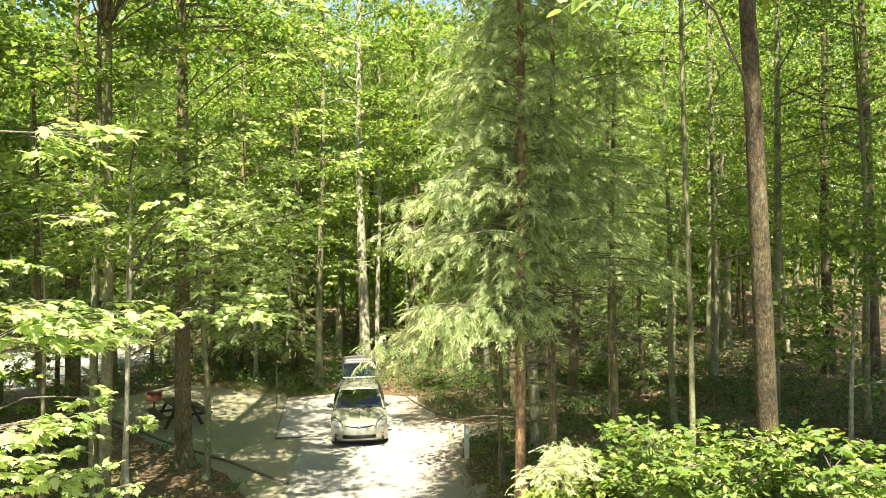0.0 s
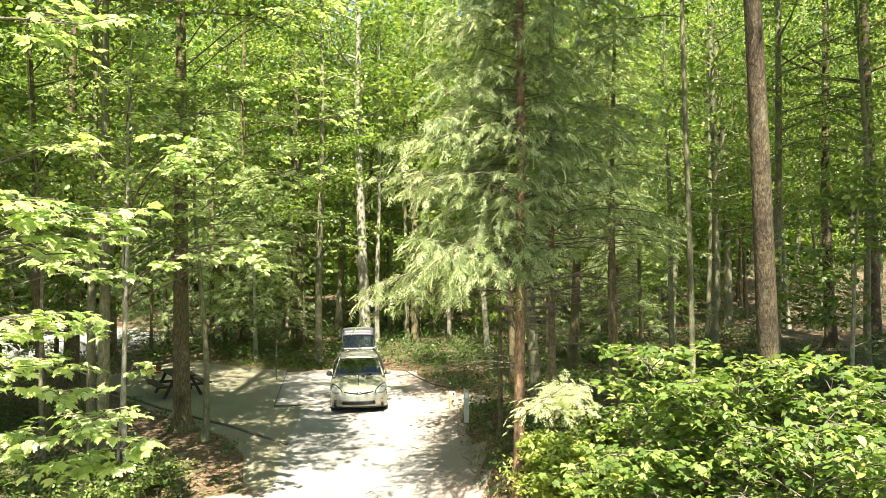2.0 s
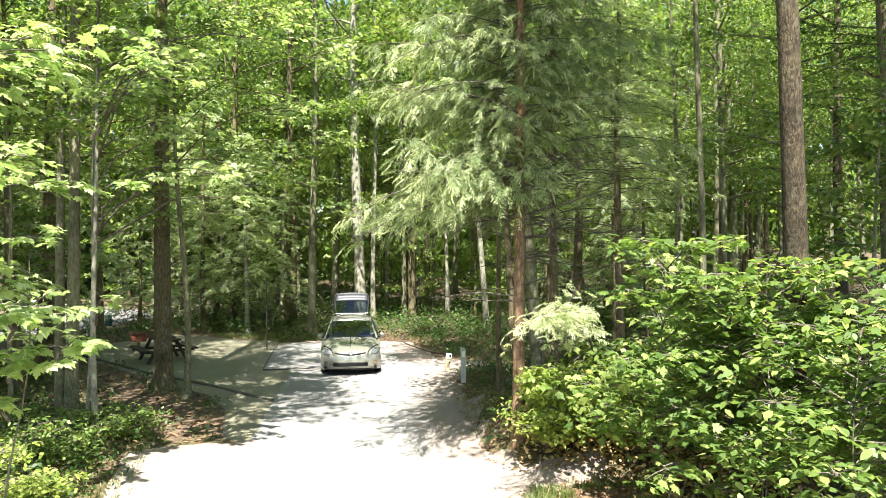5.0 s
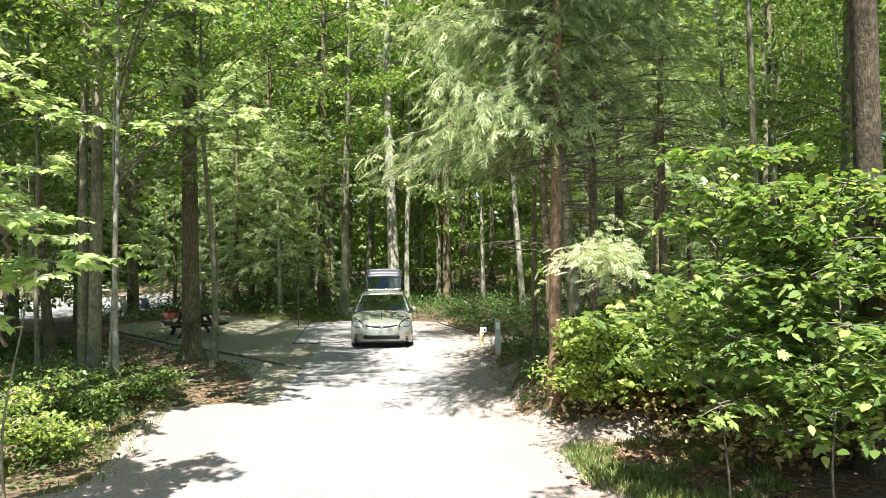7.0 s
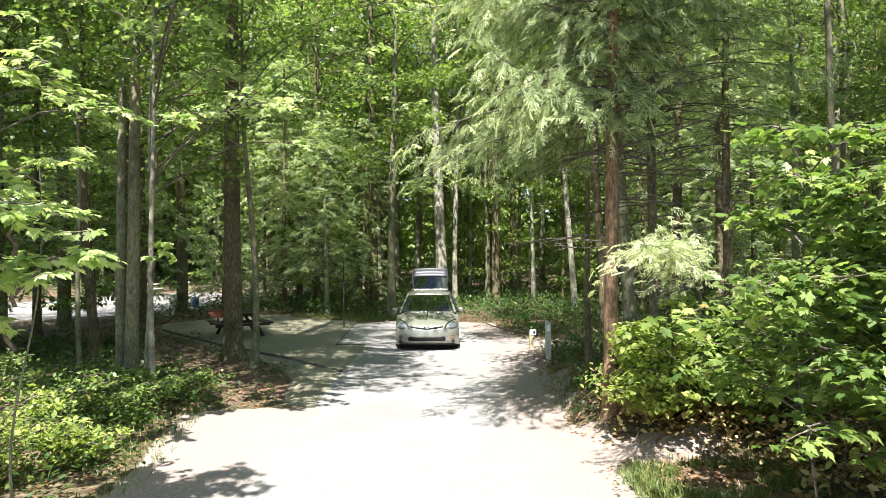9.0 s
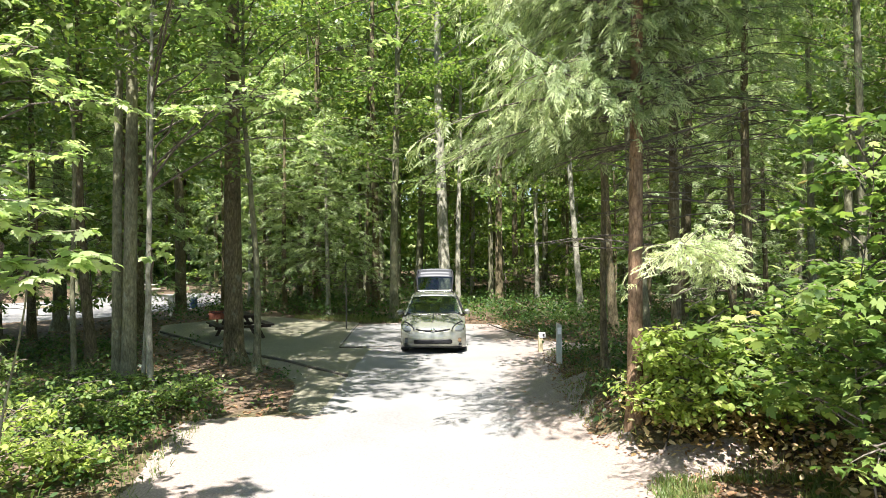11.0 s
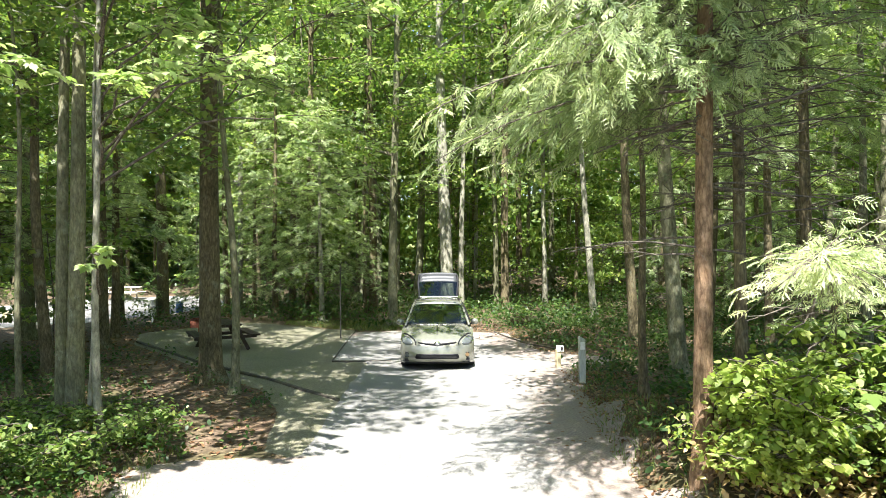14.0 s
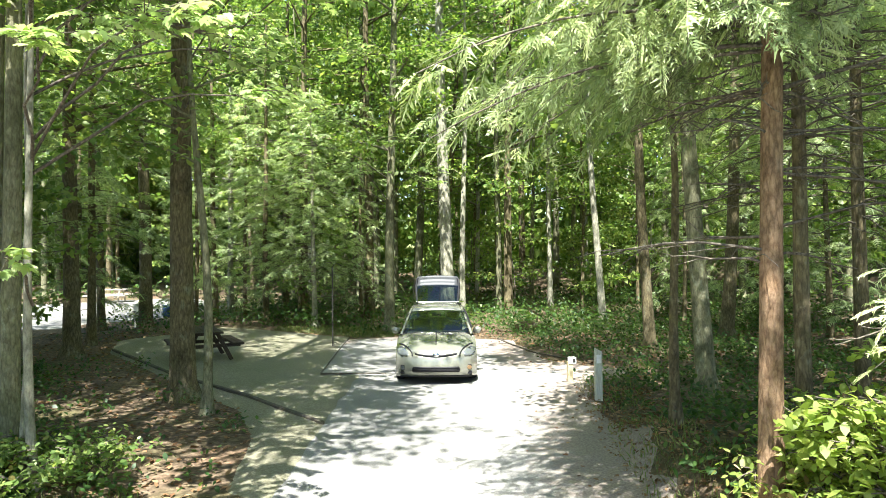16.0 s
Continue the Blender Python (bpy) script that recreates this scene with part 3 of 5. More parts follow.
def hemlock(name, x, y, rng, h, r, lo, reach, branches, fronds, size, bark_mat, label, z=0.0, reach_of=None, dead=10, droop=0.45, thin=0.06, rise=0.16, taper=0.5):
    """A hemlock: a straight trunk, level to drooping branches, and flat sprays of needles along them; bare dead twigs below."""
    tree = empty(name, x, y, z)
    tp = trunk_path(h, r, rng, (0, 0), 0.06, 14, 1.4)
    paths, pts, heads = [], [], []
    for k in range(branches):
        u = (k + rng.uniform(0, 1)) / branches
        zz = lo + (h * 0.99 - lo) * u
        s = on_path(tp, zz)
        a = k * 2.399 + rng.normal(0, 0.3)
        L = reach * ((1 - u) ** taper + 0.06) * rng.uniform(0.55, 1.12)
        if reach_of:
            L *= reach_of(a, u)
        t = np.linspace(0, 1, 7)
        bp = np.stack([s[0] + L * t * np.cos(a), s[1] + L * t * np.sin(a), s[2] + L * (rise * t - droop * t * t), 0.011 * (1 - 0.85 * t) * (0.5 + L / 4) + 0.003], -1)
        paths.append(bp)
        for b in range(max(3, int(fronds * (0.3 + 0.7 * L / reach)))):
            f = rng.uniform(thin, 1.0) * 6
            i = min(int(f), 5)
            q = bp[i, :3] + (f - i) * (bp[i + 1, :3] - bp[i, :3])
            ha = a + rng.choice([-1.0, 1.0]) * rng.uniform(0.25, 1.15)
            bl = (0.18 + 0.26 * L * (1.1 - f / 6)) * rng.uniform(0.6, 1.3)
            e = np.linspace(0.1, 1.0, 8) * bl
            pts.append(np.stack([q[0] + e * math.cos(ha), q[1] + e * math.sin(ha), q[2] - (0.1 + 0.9 * rng.random() ** 2) * e * e / bl + rng.normal(0, 0.08)], -1))
            heads.append(ha + np.array([0.9, -0.9, 0.8, -0.8, 0.6, -0.6, 0.3, -0.2]) + rng.normal(0, 0.25, 8))
    for k in range(dead):
        zz = rng.uniform(lo * 0.6, lo * 1.15)
        s = on_path(tp, zz)
        a = rng.uniform(0, 6.28)
        L = rng.uniform(0.5, 1.7)
        t = np.linspace(0, 1, 6)
        w = np.cumsum(rng.normal(0, 0.07, (6, 3)), 0) * t[:, None]
        dp = np.stack([s[0] + L * t * math.cos(a) + w[:, 0], s[1] + L * t * math.sin(a) + w[:, 1], s[2] + L * 0.25 * t - 0.3 * t * t + w[:, 2], 0.012 * (1 - 0.8 * t) + 0.003], -1)
        paths.append(dp)
        for j in range(3):
            q = dp[2 + j, :3]
            e = q + np.array([math.cos(a + rng.normal(0, 0.9)), math.sin(a + rng.normal(0, 0.9)), rng.normal(0, 0.4)]) * L * 0.35
            paths.append(np.vstack([np.append(q, 0.006), np.append((q + e) / 2 + rng.normal(0, 0.03, 3), 0.004), np.append(e, 0.002)]))
    bole = tubes([tp], 12)
    tr = array_object("trunk", *joined([bole, tubes(paths, 4)]), bark_mat, tree, True).data
    tr.materials.append(M_TWIG)
    tr.polygons.foreach_set("material_index", (np.arange(len(tr.polygons)) >= len(bole[2])).astype(np.int32))
    array_object("crown", *frond_arrays(np.concatenate(pts), np.concatenate(heads), size, rng, 0.35), M_HEMLOCK, tree)
    return tagged(tree, label, "tree")


# ---- ground ----
def smooth(a, b, v):
    t = np.clip((v - a) / (b - a), 0, 1)
    return t * t * (3 - 2 * t)


def ground_z(x, y):
    """Height of the forest floor: level at the campsite, with a low bank along the drive, rising to the hillside beyond."""
    x, y = np.asarray(x, dtype=float), np.asarray(y, dtype=float)
    hill = 3.2 * smooth(7, 42, x + 0.12 * (y - 15)) + 1.2 * smooth(36, 75, y)
    ripple = 0.05 * np.sin(0.9 * x + 0.6 * y) * np.sin(0.7 * y - 0.4 * x + 1) + 0.03 * np.sin(2.3 * x + 1.1) * np.sin(1.9 * y)
    off = np.minimum(1, np.maximum(np.maximum(np.abs(x + 2) - 6, 0), np.maximum(y - 31, 0)) / 5)
    bank = 0.4 * smooth(2.45, 3.1, x) * smooth(11.5, 12.5, y) * (1 - smooth(16.2, 18.2, y)) * (1 - smooth(6, 10, x))
    return hill + bank + ripple * (0.25 + 0.75 * off)


def gz(x, y):
    return float(ground_z(x, y))


def wave(x, y, k):
    """A smooth wander between about -1 and 1."""
    return 0.5 * np.sin(1.7 * x + 0.9 * y + k) + 0.3 * np.sin(3.9 * y - 2.3 * x + 2 * k) + 0.2 * np.sin(7.1 * x + 6.3 * y + 3 * k)


def poly_distance(px, py, poly):
    """Distance to the edge of a polygon, above zero inside."""
    d = np.full(px.shape, 1e9)
    inside = np.zeros(px.shape, bool)
    n = len(poly)
    for i in range(n):
        x0, y0 = poly[i]
        x1, y1 = poly[(i + 1) % n]
        ex, ey = x1 - x0, y1 - y0
        t = np.clip(((px - x0) * ex + (py - y0) * ey) / (ex * ex + ey * ey), 0, 1)
        d = np.minimum(d, np.hypot(px - x0 - t * ex, py - y0 - t * ey))
        cross = ((y0 > py) != (y1 > py)) & (px < ex * (py - y0) / (ey + 1e-12) + x0)
        inside ^= cross
    return np.where(inside, d, -d)


def sheet(name, xs, ys, height, material, keep=None):
    X, Y = np.meshgrid(xs, ys, indexing="ij")
    Z = height(X, Y)
    nx, ny = X.shape
    i, j = np.meshgrid(np.arange(nx - 1), np.arange(ny - 1), indexing="ij")
    a = i * ny + j
    q = np.stack([a, a + ny, a + ny + 1, a + 1], -1)
    if keep is not None:
        k = keep(X, Y)
        q = q[(k[:-1, :-1] | k[1:, :-1] | k[:-1, 1:] | k[1:, 1:])]
    q = q.reshape(-1, 4)
    used, inv = np.unique(q, return_inverse=True)
    v = np.stack([X, Y, Z], -1).reshape(-1, 3)[used]
    return array_object(name, v, inv.ravel(), np.full(len(q), 4), material, None, True)


far = np.concatenate([-np.geomspace(1500, 26, 16), np.arange(-24, 2, 0.4), np.arange(2, 4, 0.1), np.arange(4, 28, 0.4), np.geomspace(29, 1500, 16)])
far_y = np.concatenate([-np.geomspace(1500, 11, 16), np.arange(-10, 11, 0.4), np.arange(11, 19, 0.2), np.arange(19, 50, 0.4), np.geomspace(51, 1500, 16)])
ROAD = [(-2.0, 14.65), (-3.9, 14.2), (-3.75, 13.4), (-3.3, 10.4), (-6, 6.5), (-45, 5.5), (-45, -3), (45, -3), (45, 5), (6, 6.2), (2.8, 9.6),
        (2.75, 10.6), (3.1, 11.05), (4.2, 11.5), (4.1, 12.1), (3.0, 12.1), (2.65, 13.2), (2.7, 14.5), (2.9, 17), (3.1, 20), (3.3, 21.6), (4.6, 22.6), (4.4, 23.4), (2.9, 24.2), (2.4, 28.8), (0, 29.8), (-3.1, 29.6), (-3.0, 22.9), (-2.0, 22.5)]
PAD = [(-1.66, 14.4), (-2.4, 14.9), (-2.7, 17.2), (-3.5, 19.2), (-6.2, 22.5), (-9.5, 26.8), (-10.4, 29.3), (-8.3, 33.4), (-2.9, 29.9), (-2.63, 22.7), (-1.66, 22.6)]
FARROAD = [(-60, 22), (-30, 27), (-16.2, 31.7), (-12, 38.8), (-11, 43), (-14, 47), (-18, 47), (-24, 42), (-40, 38), (-60, 36)]


def inlay(poly, lift, wander, k):
    def height(x, y):
        d = poly_distance(x, y, poly) + wander * wave(x, y, k)
        return ground_z(x, y) + np.where(d > 0, lift * smooth(0, 0.25, d) + 0.003, 0.25 * np.maximum(d, -0.3))
    return height


tagged(sheet("ground", far, far_y, ground_z, M_FLOOR), "forest floor of brown leaf litter, soil and moss", "ground", kind="structure")
tagged(sheet("road", np.arange(-5.2, 5.6, 0.08), np.arange(6, 30.6, 0.08), inlay(ROAD, 0.022, 0.2, 1.0), M_ROAD,
             lambda x, y: poly_distance(x, y, ROAD) > -0.4), "pale worn asphalt drive, sunlit and dappled with leaf shade", "driveway", kind="structure")
drive = scene.objects["road"].data
co = np.empty(len(drive.vertices) * 3, dtype=np.float32)
drive.vertices.foreach_get("co", co)
vx, vy = co[0::3].astype(float), co[1::3].astype(float)
edge = poly_distance(vx, vy, ROAD)
reach = np.where(vx > 1.0, np.where(vy < 14, 1.3, 1.5), np.where((vx < -1.6) & (vy < 14.6), 1.8, np.where(vy > 28, 0.6, 0.02)))
soil = np.clip(1.3 - edge / reach, 0, 1) * np.where(reach > 0.1, 1, 0) + 0.5 * np.clip(1 - np.hypot((vx - 2.2) / 0.9, (vy - 26.3) / 2.4), 0, 1)
drive.attributes.new("soil", "FLOAT", "POINT").data.foreach_set("value", np.clip(soil, 0, 1).astype(np.float32))
tagged(sheet("road", np.arange(-46, 46, 0.6), np.concatenate([np.arange(-4, 5.8, 0.4), [6.0, 6.12]]), inlay(ROAD, 0.02, 0.10, 1.0), M_ROAD,
             lambda x, y: poly_distance(x, y, ROAD) > -0.8), "pale asphalt campground loop road", "road", kind="structure")
tagged(sheet("pavement", np.arange(-11.4, -1.2, 0.12), np.arange(14, 34.5, 0.12), inlay(PAD, 0.045, 0.03, 2.0), M_PAD,
             lambda x, y: poly_distance(x, y, PAD) > -0.3), "olive-tan compacted gravel camping pad", "gravel pad", kind="structure")
tagged(sheet("road", np.arange(-61, -10, 0.4), np.arange(21, 48, 0.4), inlay(FARROAD, 0.03, 0.2, 3.0), M_ROAD,
             lambda x, y: poly_distance(x, y, FARROAD) > -0.8), "sunlit pale loop road beyond the trees", "road", kind="structure")


# ---- trees that stand by the drive ----
R = np.random.default_rng


def trunked(x, y, d, h, lo, bark_mat, seed, label, limbs=16, per_limb=9, per_clump=24, leaf=0.17, reach=3.4, **k):
    a = dict(material=M_CANOPY, outline=QUAD, spread=0.9)
    a.update(k)
    return broadleaf("tree", x, y, R(seed), h, d / 2, lo, reach, limbs, per_limb, per_clump, leaf, bark_mat=bark_mat, z=gz(x, y), label=label, **a)


# the pair of big trunks by the pad, and the trunks around them
pad_oak = trunked(-4.86, 20.2, 0.47, 20, 11.5, M_BARK_BROWN, 11, "tall tree with dark brown ridged trunk beside the gravel pad", toward=0.8, reach=5.0, limbs=24, per_limb=16)
trunked(-3.96, 18.9, 0.17, 9.5, 4.2, M_BARK_GREY, 12, "slender grey tree with pale lichen patches at its foot", limbs=11, reach=2.2, leaf=0.16)
grey_tree = trunked(-5.42, 15.7, 0.27, 15, 9.0, M_BARK_GREY, 13, "grey lichened tree trunk in the roadside plants", limbs=12, reach=2.8, wobble=0.06)
trunked(-5.68, 15.85, 0.21, 14, 9.0, M_BARK_GREY, 14, "grey trunk growing close beside another", limbs=9, reach=2.4, wobble=0.06)
trunked(-4.93, 15.15, 0.075, 8, 5.6, M_BARK_PALE, 15, "thin pale stem close beside a maple", limbs=6, reach=1.2, lean=(0.02, 0), leaf=0.13)
trunked(-8.45, 20.4, 0.27, 12, 5.0, M_BARK_BROWN, 16, "brown leaning trunk with flaking bark", limbs=10, reach=2.4, lean=(-0.05, 0.02))
trunked(-9.9, 25.6, 0.45, 18, 6.0, M_BARK_BROWN, 17, "dark tree trunk behind the corner of the pad", limbs=24, reach=4.8, per_limb=12, toward=0.2)
trunked(-12.6, 32.7, 0.3, 16, 6.0, M_BARK_BROWN, 18, "dark straight trunk near the far road", limbs=12)
trunked(-10.9, 32.6, 0.48, 20, 7.0, M_BARK_BROWN, 19, "thick dark trunk near the far road", limbs=14)
trunked(-9.4, 36.0, 0.26, 16, 6.0, M_BARK_BROWN, 20, "dark straight trunk behind the picnic table", limbs=12)
end_tree = trunked(-1.73, 31.3, 0.36, 20, 6.0, M_BARK_GREY, 21, "tall grey trunk at the end of the gravel pad", limbs=22, reach=3.4, per_limb=11)
trunked(0.35, 34.0, 0.56, 22, 11.0, M_BARK_PALE, 22, "tall forked pale grey trunk behind the car", limbs=18, reach=3.2)
trunked(0.95, 34.8, 0.26, 17, 8.0, M_BARK_PALE, 23, "slim pale sunlit trunk behind the car", limbs=12, reach=2.4)
trunked(3.4, 46.5, 0.42, 20, 7, M_BARK_BROWN, 24, "dark trunk deep in the woods", limbs=14)
trunked(6.4, 45.5, 0.4, 20, 7, M_BARK_GREY, 25, "grey trunk deep in the woods", limbs=14)
trunked(6.1, 32.6, 0.29, 17, 7, M_BARK_PALE, 26, "pale sunlit trunk with a fork, in the undergrowth", limbs=12, lean=(-0.03, 0))
trunked(5.9, 26.0, 0.32, 16, 6.5, M_BARK_BROWN, 27, "brown trunk at the edge of the undergrowth", limbs=12, lean=(-0.04, 0))
trunked(9.9, 36.2, 0.36, 18, 6, M_BARK_BROWN, 28, "brown trunk in the shaded woods", limbs=12)
trunked(3.4, 16.4, 0.14, 7.5, 4.2, M_BARK_BROWN, 29, "thin leaning trunk beside the drive", limbs=8, reach=1.6, lean=(-0.045, 0), leaf=0.15)
trunked(5.3, 20.3, 0.36, 18, 7.0, M_BARK_GREY, 30, "grey trunk with pale lichen patches, leaning slightly", limbs=26, lean=(-0.04, 0), reach=4.4, per_limb=12, toward=4.2)
trunked(8.6, 27.5, 0.4, 18, 7, M_BARK_BROWN, 31, "dark trunk in the shade behind the drive", limbs=13, lean=(0.03, 0))
big_right = trunked(6.15, 9.72, 0.345, 16.5, 12.2, M_BARK_SHADED, 32, "tall trunk with furrowed bark darkened for canopy shade, paler towards its foot", limbs=16, lean=(-0.13, -0.14), reach=2.7, wobble=0.05, per_limb=20, leaf=0.25, toward=1.7)
trunked(7.5, 15.0, 0.15, 20, 9.5, M_BARK_GREY, 67, "slim straight trunk among the roadside trees", limbs=20, per_limb=12, reach=4.2, leaf=0.18)
trunked(10.1, 21.4, 0.22, 13, 5.5, M_BARK_GREY, 33, "thin crooked grey trunk in the leaf litter", limbs=10, reach=2.4)
trunked(15.8, 30.0, 0.36, 18, 6, M_BARK_GREY, 34, "grey trunk on the shaded slope", limbs=13)
trunked(18.9, 26.0, 0.45, 20, 8, M_BARK_SHADED, 35, "dark thick trunk on the slope", limbs=14, lean=(0.03, 0.02))
trunked(19.2, 24.0, 0.5, 20, 8, M_BARK_SHADED, 36, "thick dark trunk on the slope", limbs=14)
trunked(12.2, 16.0, 0.14, 6.5, 2.0, M_BARK_PALE, 37, "slim young tree with pale trunk and broad leaves", limbs=10, reach=1.8, leaf=0.2, outline=OVATE, material=M_SHRUB)

# tall trees added beside the road, trunks out of view, to shade pad and slope
for (tx, ty, seed) in ((-6.7, 11.8, 38), (-10.2, 15.5, 39), (-12.5, 11.0, 40), (-16, 15, 92), (10.5, 8.5, 93), (13.5, 12.0, 94), (17.5, 13.0, 95), (14.5, 16.0, 96)):
    trunked(tx, ty, 0.42, 20, 10.0, M_BARK_GREY, seed, "tall broadleaf tree added out of view for shade, with a high spreading crown", limbs=22, per_limb=12, per_clump=40 if tx < 0 else 26, leaf=0.21 if tx < 0 else 0.3, reach=5.0, spread=1.0, twiggy=False, group="tall trees beside the road")

# one more unseen tree, added to shade the litter left of the drive
trunked(-7.6, 9.3, 0.3, 15, 8.8, M_BARK_GREY, 97, "broadleaf tree added out of view beside the road for shade, with a narrow high crown", limbs=10, per_limb=9, leaf=0.26, reach=2.1, spread=0.8, twiggy=False)

# hemlocks
def over_reach(a, u):
    """Reach of the branches: long and low towards the drive, shorter and higher on the wood's and the road's side, narrowing upwards."""
    long = 2.55 + 1.9 * max(0.0, math.cos(a - 3.2)) * (1 - u) ** 3 - 0.6 * max(0.0, math.cos(a - 0.6)) - 0.3 * max(0.0, math.cos(a - 5.5))
    if math.cos(a - 0.2) > 0.3 and u < 0.14:
        long *= 0.35
    if math.cos(a - 5.1) > 0.6:
        long *= 0.5 + 0.5 * min(1.0, u / 0.45) ** 2
    return long * (1.03 - u) ** 0.85


feathery_hemlock(2.93, 12.6, R(41), 18, 0.105, 4.15, over_reach, 345, 0.25, M_BARK_RED, "hemlock with reddish trunk and feathery sprays over the drive",
                 0.08, 26, ((3.1, 4.4, 1.5, 0.03, 0.036), (-0.15, 3.8, 1.7, 0.3, 0.02), (0.1, 3.45, 1.5, 0.0, 0.014), (-0.4, 3.1, 1.3, -0.12, 0.013), (2.5, 4.6, 1.2, 0.5, 0.02)), low=1.3, inner=0.3)
# tone held under 0.4: shade from taller trees put into the needle colour
feathery_hemlock(4.05, 14.2, R(42), 18, 0.085, 5.2, lambda a, u: 2.6 * (1.05 - u) ** 0.6, 130, 0.28, M_BARK_BROWN, "hemlock with brown trunk and many bare dead twigs", 0.2, 70, gap=0.16, tone_hi=0.4)
hemlock("hemlock_tree", 6.6, 17.4, R(43), 12, 0.12, 5.0, 2.4, 70, 9, 0.22, M_BARK_BROWN, "hemlock standing in the shade behind others", dead=34)
hemlock("hemlock_tree", -4.7, 33.0, R(44), 9, 0.11, 1.8, 2.4, 90, 7, 0.27, M_BARK_PALE, "young grey-green hemlock with pale trunk behind the pad", dead=14)
hemlock("hemlock_tree", -6.9, 34.5, R(45), 12, 0.13, 2.2, 3.0, 100, 7, 0.3, M_BARK_BROWN, "grey-green hemlock behind the gravel pad", dead=14)
hemlock("hemlock_tree", -10.8, 28.4, R(46), 12, 0.14, 3.4, 3.2, 80, 7, 0.3, M_BARK_BROWN, "dark hemlock with level boughs at the pad's corner", dead=16)
hemlock("hemlock_tree", -12.6, 24.8, R(47), 12, 0.14, 3.0, 3.2, 80, 7, 0.3, M_BARK_BROWN, "dark hemlock with level boughs beside the path", dead=16)
hemlock("hemlock_tree", 9.0, 24.0, R(48), 13, 0.13, 5.0, 2.6, 70, 7, 0.3, M_BARK_BROWN, "dark hemlock in the shaded woods", dead=16)


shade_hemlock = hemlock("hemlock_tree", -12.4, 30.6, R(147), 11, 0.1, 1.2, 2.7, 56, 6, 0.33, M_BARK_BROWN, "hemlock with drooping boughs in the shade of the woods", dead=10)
for hx, hy, turn, size in ((-9.9, 35.0, 70, 0.9), (-14.8, 26.6, 160, 1.1), (-3.3, 36.2, 250, 0.85), (8.4, 30.6, 30, 0.8), (11.2, 26.6, 120, 0.95), (12.6, 32.5, 200, 1.1), (-8.6, 37.5, 300, 1.0)):
    copy_thing(shade_hemlock, pose(hx, hy, gz(hx, hy) - 0.05, 0, 0, turn) @ Matrix.Scale(size, 4))


def bright_bough():
    """A young hemlock with a bare leaning stem that ends in one bright bough of feathery sprays."""
    rng = R(49)
    base, tip = np.array([4.3, 12.5, gz(4.3, 12.5)]), np.array([2.55, 9.55, 2.72])
    ob = empty("young_hemlock", *base)
    t, d = np.linspace(0, 1, 9), tip - base
    p = np.stack([d[0] * t ** 2.2, d[1] * t ** 2.2, d[2] * (2.1 * t - 1.1 * t * t), 0.03 * (1 - 0.85 * t) + 0.004], -1)
    paths, pts, heads, pitch = [p], [], [], []
    for k in range(115):
        f = rng.uniform(0.66, 1.0) * 8
        i = min(int(f), 7)
        q = p[i, :3] + (f - i) * (p[i + 1, :3] - p[i, :3])
        a, L = math.atan2(d[1], d[0]) + rng.normal(0, 1.1), rng.uniform(0.15, 0.55)
        e = np.linspace(0.25, 1, 5)
        w = np.stack([q[0] + L * e * math.cos(a), q[1] + L * e * math.sin(a), q[2] + L * (rng.normal(0.0, 0.4) * e - 0.15 * e * e)], -1)
        paths.append(np.vstack([np.append(q, 0.006), np.append(w[2], 0.004), np.append(w[-1], 0.002)]))
        pts.append(w)
        heads.append(a + np.array([0.7, -0.7, 0.5, -0.5, 0.0]) + rng.normal(0, 0.4, 5))
        pitch.append(rng.normal(-0.15, 0.35, 5))
    array_object("trunk", *tubes(paths[:1], 7), M_TWIG, ob, True)
    tagged(array_object("branchwork", *joined([tubes(paths[1:], 4), tubes(dead_twigs(p, 7, 1.2, 2.2, rng, 0.6), 4)]), M_TWIG, ob, True), kind="stuff")
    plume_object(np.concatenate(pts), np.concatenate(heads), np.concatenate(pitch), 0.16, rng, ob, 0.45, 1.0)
    return tagged(ob, "young hemlock with one bright feathery bough, leaning", "tree")


bright_bough()

# maples and saplings close to the road
def spray(tree, start, tip, n, spread, leaf, rng, outline=MAPLE, material=M_MAPLE, bark_mat=M_TWIG):
    """One limb of a tree that fans out into level twigs, with leaves in pairs along them, in the world's places."""
    o = np.array(tree.location)
    a, b = np.array(start, dtype=float) - o, np.array(tip, dtype=float) - o
    t = np.linspace(0, 1, 7)[:, None]
    along = (b - a) / np.linalg.norm(b - a)
    b = b - 0.3 * spread * along
    p = a + (b - a) * t + np.array([0, 0, 1.0]) * 0.10 * np.linalg.norm(b - a) * np.sin(math.pi * t) + rng.normal(0, 0.03, (7, 3)) * np.sin(math.pi * t)
    paths, pts, heads = [np.hstack([p, 0.018 * (1 - 0.8 * t) + 0.003])], [], []
    head = math.atan2(along[1], along[0])
    fans = max(5, n // 9)
    for k in range(fans):
        q = p[5] + (p[6] - p[5]) * rng.uniform(-0.3, 1.0) + rng.normal(0, 1, 3) * np.array([0.25, 0.25, 0.16]) * spread
        h, L = head + rng.normal(0, 0.95), spread * rng.uniform(0.35, 1.05)
        e = np.linspace(0, 1, 5)
        bend, fall = rng.normal(0, 0.3), rng.uniform(0.05, 0.3)
        w = np.stack([q[0] + L * e * np.cos(h + bend * e), q[1] + L * e * np.sin(h + bend * e), q[2] + L * (0.08 * e - fall * e * e), 0.006 * (1 - 0.8 * e) + 0.0015], -1)
        paths += [w, np.vstack([np.append(p[5], 0.007), np.append((p[5] + q) / 2 + [0, 0, 0.02], 0.006), np.append(q, 0.005)])]
